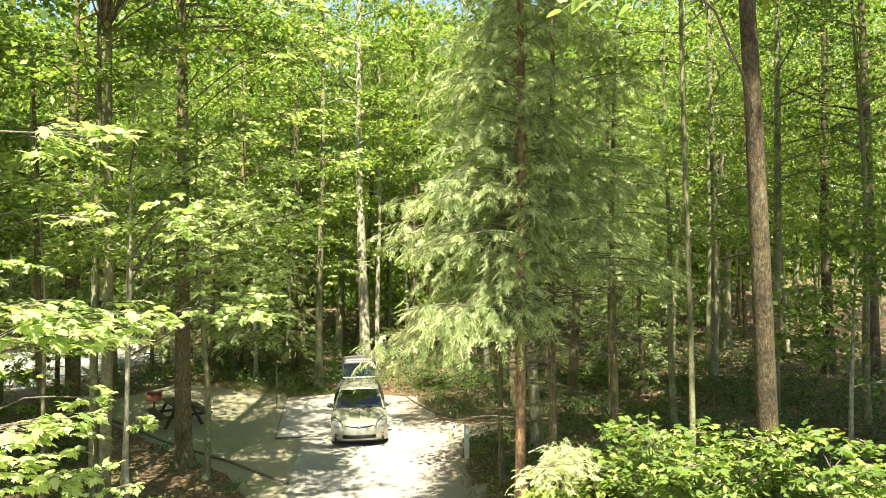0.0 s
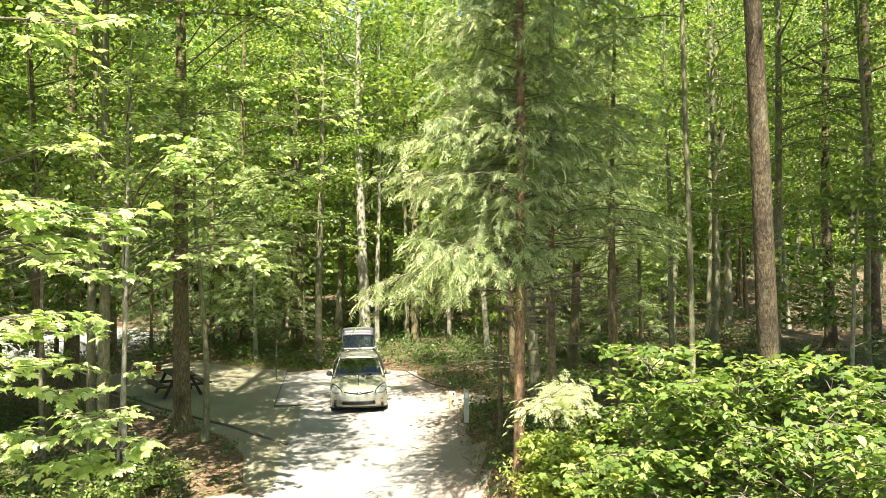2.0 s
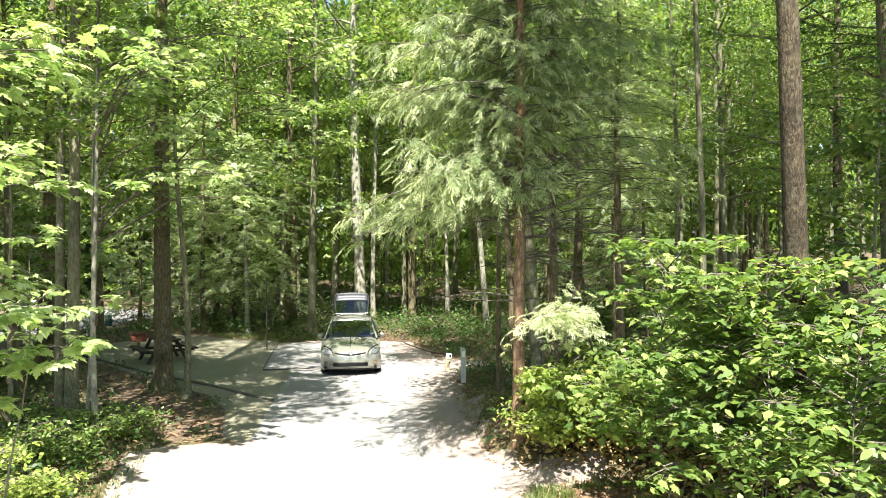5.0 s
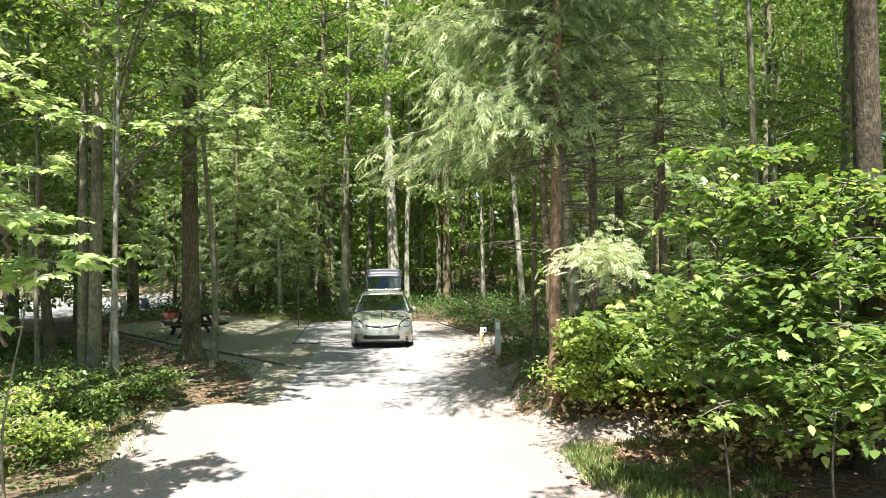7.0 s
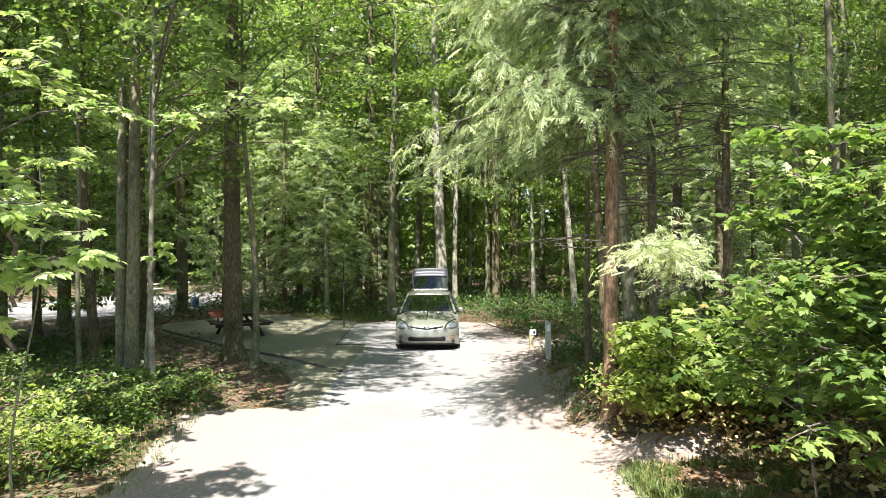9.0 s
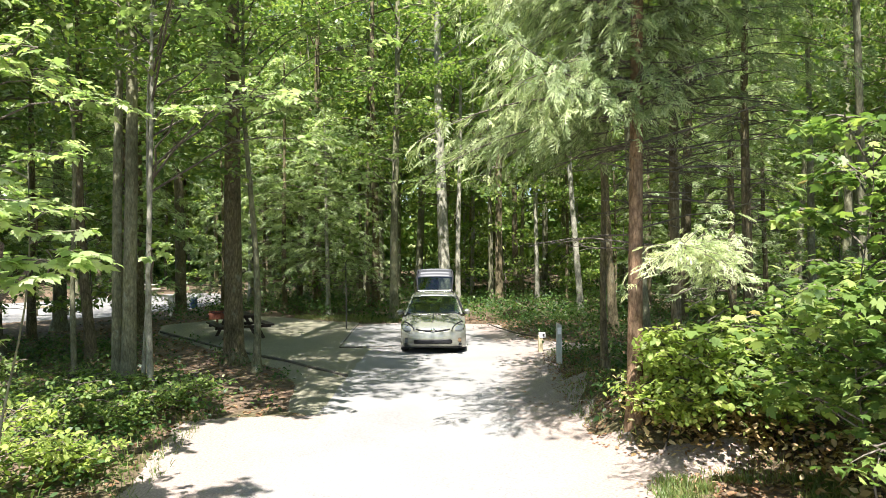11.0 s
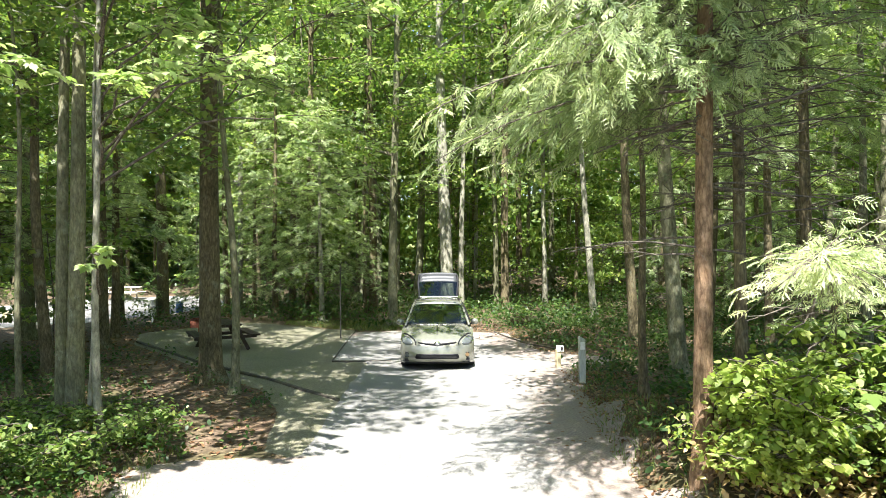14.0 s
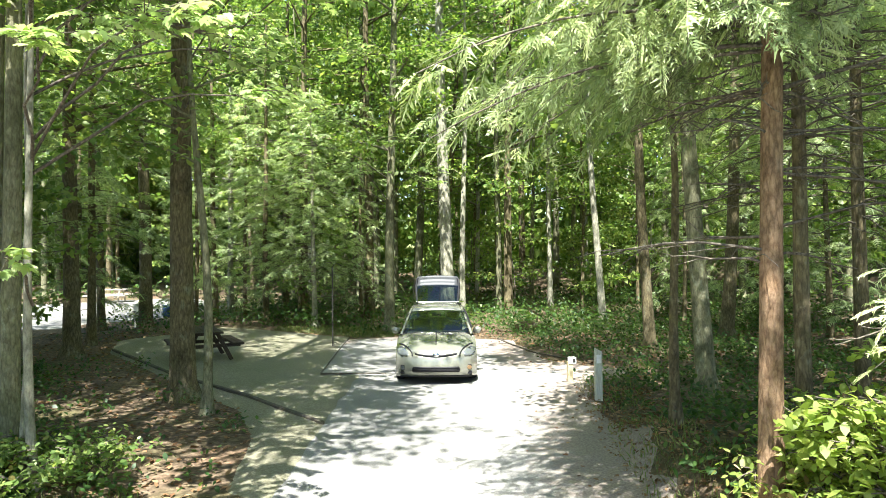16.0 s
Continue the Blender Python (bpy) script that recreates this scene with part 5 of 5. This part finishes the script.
    part("beam", box(bmesh.new(), L, wide, high, pose(0, 0, high / 2 - 0.015), 0.012), M_TIMBER, ob)
    return tagged(ob, "dark weathered timber edging the gravel pad", "timber edging", "timber edging of the pad")


EDGE = [(-1.78, 17.98), (-2.75, 19.12), (-3.62, 20.2), (-4.9, 21.5), (-6.17, 22.85), (-7.75, 24.85), (-9.4, 26.9)]
for (a, b), (c, d) in zip(EDGE[:-1], EDGE[1:]):
    timber(a, b, c, d)
timber(-2.65, 22.72, -1.15, 22.66, 0.035, 0.05)
timber(-2.65, 22.78, -2.8, 26.2, 0.03, 0.04)
timber(-2.8, 26.22, -2.92, 29.7, 0.03, 0.04)


# low beams that stand in for a curved ridge of brown soil
RIM = [(1.9, 28.9), (2.25, 27.3), (2.75, 25.6), (3.5, 24.5)]
for (a, b), (c, d) in zip(RIM[:-1], RIM[1:]):
    tagged(timber(a, b, c, d, 0.035, 0.06), "low brown beam in place of the soil ridge at the end of the drive", "timber edging", "timber edging of the drive")
log = tagged(empty("fallen_log", 3.25, 30.8, gz(3.25, 30.8) + 0.22, 4), "short grey fallen log lying in the undergrowth", "log")
array_object("bole", *tubes([np.array([(-0.62, 0, 0, 0.02), (-0.6, 0, 0, 0.15), (-0.2, 0.02, 0.01, 0.16), (0.25, -0.01, 0, 0.155), (0.58, 0, -0.01, 0.145), (0.6, 0, -0.01, 0.02)])], 12), M_BARK_BROWN, log, True)
array_object("branch_stub", *tubes([np.array([(0.1, 0, 0.1, 0.04), (0.14, -0.05, 0.24, 0.032), (0.15, -0.07, 0.3, 0.02)])], 7), M_BARK_BROWN, log, True)


# ---- picnic tables, grill, pole, posts ----
def picnic_table(x, y, turn, material, label, L=1.85):
    ob = empty("picnic_table", x, y, gz(x, y) + 0.045, turn)
    for k in range(5):
        part("top_plank", box(bmesh.new(), L, 0.138, 0.05, pose(0, -0.29 + 0.145 * k, 0.74), 0.006), material, ob)
    for s in (-1, 1):
        bench = part("bench", box(bmesh.new(), L, 0.135, 0.055, pose(0, s * 0.81, 0.44), 0.006), material, ob)
        part("bench_plank", box(bmesh.new(), L, 0.135, 0.055, pose(0, s * 0.67, 0.44), 0.006), material, ob)
        for e in (-1, 1):
            m = Matrix.Translation((e * 0.62, s * 0.43, 0.355)) @ pose(0, 0, 0, s * 27, 0, 0)
            part("leg", box(bmesh.new(), 0.045, 0.1, 0.80, m, 0.006), material, ob)
    for e in (-1, 1):
        part("crossbeam", box(bmesh.new(), 0.04, 1.7, 0.09, pose(e * 0.57, 0, 0.375), 0.006), material, ob)
        part("batten", box(bmesh.new(), 0.04, 0.68, 0.07, pose(e * 0.57, 0, 0.685), 0.006), material, ob)
    return tagged(ob, label, "picnic table")


picnic_table(-6.2, 25.2, -62, M_TABLE, "dark wooden picnic table with benches on the gravel pad")
picnic_table(-18.3, 45.2, 5, M_PALETABLE, "pale weathered picnic table beside the far road", 2.2)

grill = tagged(empty("charcoal_grill", -7.7, 27.6, -0.30, 10), "low rusty charcoal grill on a post", "grill")
part("post", box(bmesh.new(), 0.07, 0.07, 0.72, pose(0, 0, 0.36), 0.01), M_RUST, grill)
part("firebox", box(bmesh.new(), 0.52, 0.4, 0.03, pose(0, 0, 0.73), 0.008), M_RUST, grill)
for sx in (-1, 1):
    part("side_panel", box(bmesh.new(), 0.02, 0.4, 0.26, pose(sx * 0.25, 0, 0.86), 0.005), M_RUST, grill)
part("back_panel", box(bmesh.new(), 0.5, 0.02, 0.26, pose(0, 0.19, 0.86), 0.005), M_RUST, grill)
part("front_panel", box(bmesh.new(), 0.5, 0.02, 0.2, pose(0, -0.19, 0.83), 0.005), M_RUST, grill)
for k in range(7):
    part("grate_bar", box(bmesh.new(), 0.012, 0.37, 0.012, pose(-0.21 + 0.07 * k, 0, 0.955)), M_DARKIRON, grill)

pole = tagged(empty("lantern_pole", -3.12, 27.4, 0.04), "thin dark iron lantern pole with a hook", "pole")
array_object("shaft", *tubes([np.array([(0, 0, -0.2, 0.021), (0, 0, 1.2, 0.02), (0, 0, 2.35, 0.018)])], 10), M_DARKIRON, pole, True)
array_object("hook", *tubes([np.array([(0, 0, 2.33, 0.014), (0.06, 0, 2.43, 0.012), (0.18, 0, 2.45, 0.011), (0.26, 0, 2.38, 0.01), (0.27, 0, 2.31, 0.009)])], 6), M_DARKIRON, pole, True)

post = tagged(empty("site_post", 3.06, 19.72, gz(3.06, 19.72)), "weathered grey wooden site post with a chamfered top", "post")
bm = box(bmesh.new(), 0.13, 0.13, 1.08, pose(0, 0, 0.44), 0.012)
for v in bm.verts:
    if v.co.z > 0.9:
        v.co.z -= 0.07 * (v.co.x + 0.065) / 0.13
part("shaft", bm, M_POST, post)
part("plaque", box(bmesh.new(), 0.09, 0.008, 0.16, pose(0, -0.069, 0.78), 0.003), M_WHITE, post, "small pale plaque")

stake = tagged(empty("water_spigot", 2.87, 21.6, gz(2.87, 21.6), 8), "short tan wooden post carrying a small white box", "spigot")
part("shaft", box(bmesh.new(), 0.11, 0.11, 0.52, pose(0, 0, 0.19), 0.012), M_TANWOOD, stake)
part("box", box(bmesh.new(), 0.16, 0.12, 0.14, pose(0.04, -0.02, 0.47), 0.012), M_WHITE, stake, "white painted metal box")
part("lid_flap", box(bmesh.new(), 0.06, 0.012, 0.08, pose(0.065, -0.083, 0.47), 0.003), M_DARKIRON, stake, "dark flap")

fpost = tagged(empty("electric_pedestal", -11.7, 33.6, gz(-11.7, 33.6), 10), "grey metal pedestal box near the far road", "pedestal")
part("shaft", box(bmesh.new(), 0.12, 0.1, 0.6, pose(0, 0, 0.3), 0.01), M_POST, fpost)
part("box", box(bmesh.new(), 0.24, 0.16, 0.42, pose(0, 0, 0.72), 0.015), M_POST, fpost)

ring = tagged(empty("log_bench", -17.6, 34.6, gz(-17.6, 34.6) + 0.03, 12), "low brown wooden bench beside the far road", "bench")
part("seat", box(bmesh.new(), 1.9, 0.34, 0.1, pose(0, 0, 0.4), 0.02), M_TANWOOD, ring)
for e in (-1, 1):
    part("leg", box(bmesh.new(), 0.22, 0.3, 0.36, pose(e * 0.65, 0, 0.17), 0.02), M_TANWOOD, ring)


drum = tagged(empty("water_drum", -12.4, 38.3, gz(-12.4, 38.3)), "blue plastic drum standing by the far trees", "drum")
array_object("barrel", *tubes([np.array([(0, 0, 0, 0.02), (0, 0, 0.01, 0.15), (0, 0, 0.05, 0.165), (0, 0, 0.27, 0.175), (0, 0, 0.5, 0.165), (0, 0, 0.54, 0.15), (0, 0, 0.545, 0.01)])], 18), M_BLUE, drum, True)
array_object("hoop", *tubes([np.array([(0.177 * math.cos(a), 0.177 * math.sin(a), 0.27, 0.014) for a in np.linspace(0, 2 * math.pi, 19)])], 6), M_BLUE, drum, True)


# ---- car ----
CAR_X, CAR_Y = 0.02, 21.2
car = tagged(empty("car", CAR_X, CAR_Y, 0.03), "champagne beige hatchback parked with its tailgate raised", "car")


def loft(rows, x_sides=(1, -1)):
    """Skin over cross-sections; each row is y and the half-section from the sill up to the middle line."""
    verts, faces = [], []
    n = len(rows[0][1])
    full = 2 * n - 1
    for y, sec in rows:
        verts += [(x, y, z) for x, z in sec] + [(-x, y, z) for x, z in sec[-2::-1]]
    for i in range(len(rows) - 1):
        for j in range(full - 1):
            a = i * full + j
            faces.append((a, a + full, a + full + 1, a + 1))
    return verts, faces, full


NOSE = np.array([(0.13, 0.175), (0.05, 0.20), (0.01, 0.26), (0.0, 0.36), (0.012, 0.47), (0.035, 0.57), (0.075, 0.64), (0.15, 0.70), (0.35, 0.785), (0.6, 0.86), (0.85, 0.92), (1.16, 0.98)])
NOSE_S = np.concatenate([[0], np.cumsum(np.hypot(*np.diff(NOSE, axis=0).T))])
NOSE_S /= NOSE_S[-1]
HALF = 0.868


def skin(s, x, out=0.0):
    """A point of the car's front skin: s from the sill (0) over the nose to the windscreen (1), x across."""
    y0, z0 = float(np.interp(s, NOSE_S, NOSE[:, 0])), float(np.interp(s, NOSE_S, NOSE[:, 1]))
    k = abs(x) / HALF
    back = max(0.0, 1 - y0 / 1.1)
    y = y0 + back * (0.10 * k ** 2 + 0.34 * k ** 6)
    z = z0 - 0.015 * k * k - 0.10 * k ** 5 * min(1.0, y0 / 0.4)
    return (x * (1 + 0.6 * out), y - out * (0.4 + 0.6 * back), z + out * (1 - back) + 0.4 * out)


def skin_at(z):
    return float(np.interp(z, NOSE[:, 1], NOSE_S))


def skin_patch(name, rows, material, parent, out, label=""):
    """A panel that lies on the front skin; rows of (s, x0, x1)."""
    n = 8
    vs = [skin(sv, x0 + (x1 - x0) * j / (n - 1), out) for sv, x0, x1 in rows for j in range(n)]
    fs = [(i * n + j, i * n + j + 1, (i + 1) * n + j + 1, (i + 1) * n + j) for i in range(len(rows) - 1) for j in range(n - 1)]
    ob = mesh_object(name, vs, fs, material, parent, True, label)
    sol = ob.modifiers.new("thick", "SOLIDIFY")
    sol.thickness, sol.offset = 0.012, 0
    return ob


cols = [HALF * math.sin(math.pi / 2 * u) for u in np.linspace(-1, 1, 19)]
ss = np.linspace(0, 1, 30)
mesh_object("front_body", [skin(sv, x) for sv in ss for x in cols], [(i * 19 + j, i * 19 + j + 1, (i + 1) * 19 + j + 1, (i + 1) * 19 + j) for i in range(29) for j in range(18)], M_PAINT, car, True)
for sd in (-1, 1):
    edge = [skin(sv, sd * HALF) for sv in ss if skin(sv, HALF)[2] > 0.3]
    fv = edge + [(sd * 0.872, max(e[1], 0.3 + 0.5 * 0), 0.2 + 0.42 * math.exp(-((e[1] - 0.88) / 0.3) ** 2) * 0.9) for e in edge]
    m = len(edge)
    mesh_object("front_wing", fv, [(k, k + 1, m + k + 1, m + k) for k in range(m - 1)], M_PAINT, car, True)


def cabin(y, hw, belt, rw, roof, sill=0.18):
    return (y, [(hw * 0.9, sill), (hw * 0.985, sill + 0.05), (hw, sill + 0.2), (hw * 0.995, 0.6), (hw * 0.97, belt)])


lower = [cabin(y, hw, bl, 0, 0) for y, hw, bl in ((1.10, 0.872, 0.86), (1.7, 0.872, 0.9), (2.6, 0.872, 0.94), (3.4, 0.868, 0.98), (4.0, 0.855, 1.0), (4.35, 0.80, 1.0))]
lv, lf = [], []
for s in (-1, 1):
    n0 = len(lv)
    for y, sec in lower:
        lv += [(s * x, y, z) for x, z in sec]
    for i in range(len(lower) - 1):
        for j in range(4):
            a = n0 + i * 5 + j
            lf.append((a, a + 5, a + 6, a + 1) if s > 0 else (a, a + 1, a + 6, a + 5))
mesh_object("side_body", lv, lf, M_PAINT, car, True)
part("floor_pan", box(bmesh.new(), 1.5, 4.1, 0.06, pose(0, 2.2, 0.24)), M_BLACK, car)
part("rear_bumper", box(bmesh.new(), 1.62, 0.22, 0.5, pose(0, 4.36, 0.5), 0.07), M_PAINT, car, smooth=True)

# roof, pillars, glass: half-width and height along the length
TOP = [(1.02, 0.735, 0.955), (2.00, 0.605, 1.395), (2.3, 0.6, 1.455), (2.7, 0.595, 1.48), (3.3, 0.58, 1.465), (3.9, 0.555, 1.40)]
roof_rows = []
for y, w, z in TOP[1:]:
    roof_rows.append((y, [(w, z - 0.05), (w * 0.9, z - 0.012), (w * 0.5, z + 0.012), (0, z + 0.018)]))
v, f, full = loft(roof_rows)
roof = mesh_object("roof", v, f, M_PAINT, car, True)
sol = roof.modifiers.new("thick", "SOLIDIFY")
sol.thickness = 0.03
sol.offset = -1


def curved_pane(name, lo_y, lo_w, lo_z, hi_y, hi_w, hi_z, bow_lo, bow_hi, material, parent, rise=0.0):
    vs, fs, n, m = [], [], 9, 6
    for i in range(m):
        t = i / (m - 1)
        for j in range(n):
            u = -1 + 2 * j / (n - 1)
            w = lo_w + (hi_w - lo_w) * t
            b = bow_lo + (bow_hi - bow_lo) * t
            vs.append((u * w, lo_y + (hi_y - lo_y) * t - b * (1 - u * u), lo_z + (hi_z - lo_z) * t + rise * math.sin(math.pi * t) * 0.5 + 0.02 * (1 - u * u)))
    for i in range(m - 1):
        for j in range(n - 1):
            a = i * n + j
            fs.append((a, a + 1, a + n + 1, a + n))
    ob = mesh_object(name, vs, fs, material, parent, True)
    return ob


screen = curved_pane("windscreen", 1.17, 0.73, 0.965, 2.0, 0.585, 1.39, 0.16, 0.06, M_GLASS, car, 0.05)
screen.visible_shadow = False
for s in (-1, 1):
    array_object("pillar", *tubes([np.array([(s * 0.785, 1.05, 0.93, 0.033), (s * 0.7, 1.5, 1.18, 0.028), (s * 0.62, 2.0, 1.375, 0.026), (s * 0.6, 2.4, 1.43, 0.03)])], 8), M_PAINT, car, True)
    array_object("pillar", *tubes([np.array([(s * 0.84, 2.55, 0.92, 0.035), (s * 0.73, 2.6, 1.2, 0.03), (s * 0.6, 2.65, 1.43, 0.03)])], 6), M_BLACK, car, True)
    array_object("pillar", *tubes([np.array([(s * 0.80, 4.1, 0.98, 0.06), (s * 0.7, 3.9, 1.2, 0.06), (s * 0.57, 3.7, 1.40, 0.05)])], 6), M_PAINT, car, True)
    gl = mesh_object("side_window", [(s * 0.84, 1.25, 0.9), (s * 0.84, 4.05, 0.97), (s * 0.58, 3.75, 1.39), (s * 0.595, 2.4, 1.42), (s * 0.615, 2.0, 1.36)], [(0, 1, 2, 3, 4)], M_GLASS, car)
    gl.visible_shadow = False
    # mirror
    bm = bmesh.new()
    bmesh.ops.create_uvsphere(bm, u_segments=14, v_segments=9, radius=1.0, matrix=pose(s * 0.935, 1.52, 0.985) @ Matrix.Diagonal((0.10, 0.075, 0.08, 1)))
    mirror = part("wing_mirror", bm, M_PAINT, car, smooth=True)
    part("mirror_arm", box(bmesh.new(), 0.12, 0.05, 0.035, pose(s * 0.84, 1.52, 0.93), 0.01), M_BLACK, mirror)
    # headlamp: a swept lens over the corner, with a dark lid line
    lamp = skin_patch("headlamp", [(skin_at(0.60), s * 0.60, s * 0.72), (skin_at(0.635), s * 0.57, s * 0.79), (skin_at(0.68), s * 0.585, s * 0.825), (skin_at(0.74), s * 0.645, s * 0.84), (skin_at(0.80), s * 0.73, s * 0.845)],
                      M_LAMP, car, 0.008, "clear headlamp lens")
    rim = [(*skin(sv, s * xx, 0.014), 0.013) for sv, xx in ((skin_at(0.60), 0.49), (skin_at(0.66), 0.50), (skin_at(0.72), 0.55), (skin_at(0.78), 0.63), (skin_at(0.83), 0.72), (skin_at(0.85), 0.79))]
    array_object("lamp_rim", *tubes([np.array(rim)], 6), M_BLACK, lamp, True)
    fx, fy, fz = skin(skin_at(0.36), s * 0.69, 0.012)
    bm = bmesh.new()
    bmesh.ops.create_cone(bm, cap_ends=True, segments=14, radius1=0.045, radius2=0.045, depth=0.04, matrix=pose(fx, fy, fz, 90, 0, s * 20))
    fog = part("fog_lamp", bm, M_AMBER if s > 0 else M_LAMP, car, "round fog lamp")
    part("fog_bezel", box(bmesh.new(), 0.105, 0.03, 0.11, pose(fx, fy + 0.02, fz, 0, 0, s * 20), 0.012), M_BLACK, fog)
    for wy in (0.88, 3.58):
        bm = bmesh.new()
        bmesh.ops.create_cone(bm, cap_ends=True, segments=28, radius1=0.31, radius2=0.31, depth=0.2, matrix=pose(s * 0.775, wy, 0.295, 0, 90, 0))
        bmesh.ops.bevel(bm, geom=[e for e in bm.edges if abs(abs((e.verts[0].co - e.verts[1].co).x)) < 1e-4 and len(e.link_faces) == 2], offset=0.03, segments=2, affect="EDGES")
        wheel = part("wheel", bm, M_TYRE, car)
        bm = bmesh.new()
        bmesh.ops.create_cone(bm, cap_ends=True, segments=20, radius1=0.2, radius2=0.18, depth=0.21, matrix=pose(s * 0.78, wy, 0.295, 0, s * 90, 0))
        part("rim", bm, M_RIM, wheel)

# nose: slim upper slot with an oval badge, wide lower grille, spoiler lip
slot = [(*skin(skin_at(0.60 + 0.045 * (abs(x) / 0.44) ** 2), x, 0.004), 0.018 + 0.016 * (1 - abs(x) / 0.46)) for x in np.linspace(-0.44, 0.44, 15)]
array_object("upper_grille", *tubes([np.array(slot)], 6), M_BLACK, car, True)
bm = bmesh.new()
bmesh.ops.create_uvsphere(bm, u_segments=16, v_segments=8, radius=1.0, matrix=pose(0, 0.035, 0.625) @ Matrix.Diagonal((0.075, 0.035, 0.05, 1)))
part("badge", bm, M_CHROME, car, "oval chrome badge", True)
grille = skin_patch("lower_grille", [(skin_at(0.27), -0.47, 0.47), (skin_at(0.30), -0.50, 0.50), (skin_at(0.34), -0.50, 0.50), (skin_at(0.385), -0.47, 0.47)], M_BLACK, car, 0.008, "wide black lower grille")
for zz in (0.295, 0.325, 0.355):
    array_object("grille_bar", *tubes([np.array([(*skin(skin_at(zz), x, 0.018), 0.006) for x in np.linspace(-0.46, 0.46, 9)])], 4), M_BLACK, grille, True)
array_object("spoiler_lip", *tubes([np.array([(*skin(0.02, x, 0.0), 0.03) for x in np.linspace(-0.74, 0.74, 15)])], 6), M_BLACK, car, True)
# thin black line drawn for a shadow streak on the bonnet, not a panel gap
array_object("bonnet_seam", *tubes([np.array([(*skin(sv, -0.004, 0.0), 0.012) for sv in np.linspace(0.52, 0.985, 10)])], 6), M_BLACK, car, False)
for wx in (-1, 1):
    part("wheel_arch", box(bmesh.new(), 0.2, 0.78, 0.5, pose(wx * 0.76, 0.88, 0.4), 0.06), M_BLACK, car)
for s, x0 in ((1, -0.5), (1, 0.05)):
    array_object("wiper", *tubes([np.array([(x0, 1.05, 0.985, 0.009), (x0 + 0.28, 1.07, 1.0, 0.009), (x0 + 0.55, 1.13, 1.02, 0.007)])], 5), M_BLACK, car, True)
# cabin: dashboard, seats
part("dashboard", box(bmesh.new(), 1.36, 0.45, 0.2, pose(0, 1.5, 0.86), 0.06), M_CABIN, car)
for s in (-1, 1):
    seat = part("front_seat", box(bmesh.new(), 0.5, 0.16, 0.62, pose(s * 0.36, 2.45, 0.85, -12), 0.06), M_CABIN, car)
    part("headrest", box(bmesh.new(), 0.26, 0.1, 0.18, pose(s * 0.36, 2.54, 1.24, -10), 0.04), M_CABIN, seat)
part("rear_seat", box(bmesh.new(), 1.2, 0.16, 0.55, pose(0, 3.3, 0.85, -14), 0.06), M_CABIN, car)
part("rear_view_mirror", box(bmesh.new(), 0.22, 0.03, 0.07, pose(0, 1.92, 1.3), 0.012), M_BLACK, car)
ring_x = np.linspace(0, 2 * math.pi, 19)
array_object("steering_wheel", *tubes([np.array([(0.36 + 0.18 * math.cos(a), 1.82 + 0.05 * math.sin(a), 0.98 + 0.18 * math.sin(a), 0.014) for a in ring_x])], 6), M_BLACK, car, True)
# raised tailgate: hinged at the back of the roof, glass framed in paint, panel darkened for shade
gate = new("tailgate")
gate.parent = car
GATE = [(3.86, 0.53, 1.42), (4.45, 0.585, 1.84), (4.62, 0.57, 2.0), (4.66, 0.55, 2.06)]
for s in (-1, 1):
    array_object("gate_side", *tubes([np.array([(s * w, y, z, 0.03) for y, w, z in GATE])], 8), M_BLACK, gate, True)
gv = [(u * w, y, z + 0.03 * (1 - u * u)) for y, w, z in ((4.45, 0.585, 1.85), (4.58, 0.6, 1.93), (4.66, 0.595, 2.03), (4.64, 0.54, 2.09)) for u in np.linspace(-1, 1, 9)]
gf = [(i * 9 + j, i * 9 + j + 1, i * 9 + j + 10, i * 9 + j + 9) for i in range(3) for j in range(8)]
lowp = mesh_object("gate_panel", gv, gf, M_GATE_SHADED, gate, True)
sol = lowp.modifiers.new("thick", "SOLIDIFY")
sol.thickness = 0.05
pane = curved_pane("gate_window", 3.86, 0.51, 1.43, 4.46, 0.575, 1.86, 0.0, 0.05, M_GLASS, gate)
pane.visible_shadow = False
array_object("gate_spoiler", *tubes([np.array([(x, 3.9, 1.45, 0.03) for x in np.linspace(-0.56, 0.56, 7)])], 6), M_PAINT, gate, True)
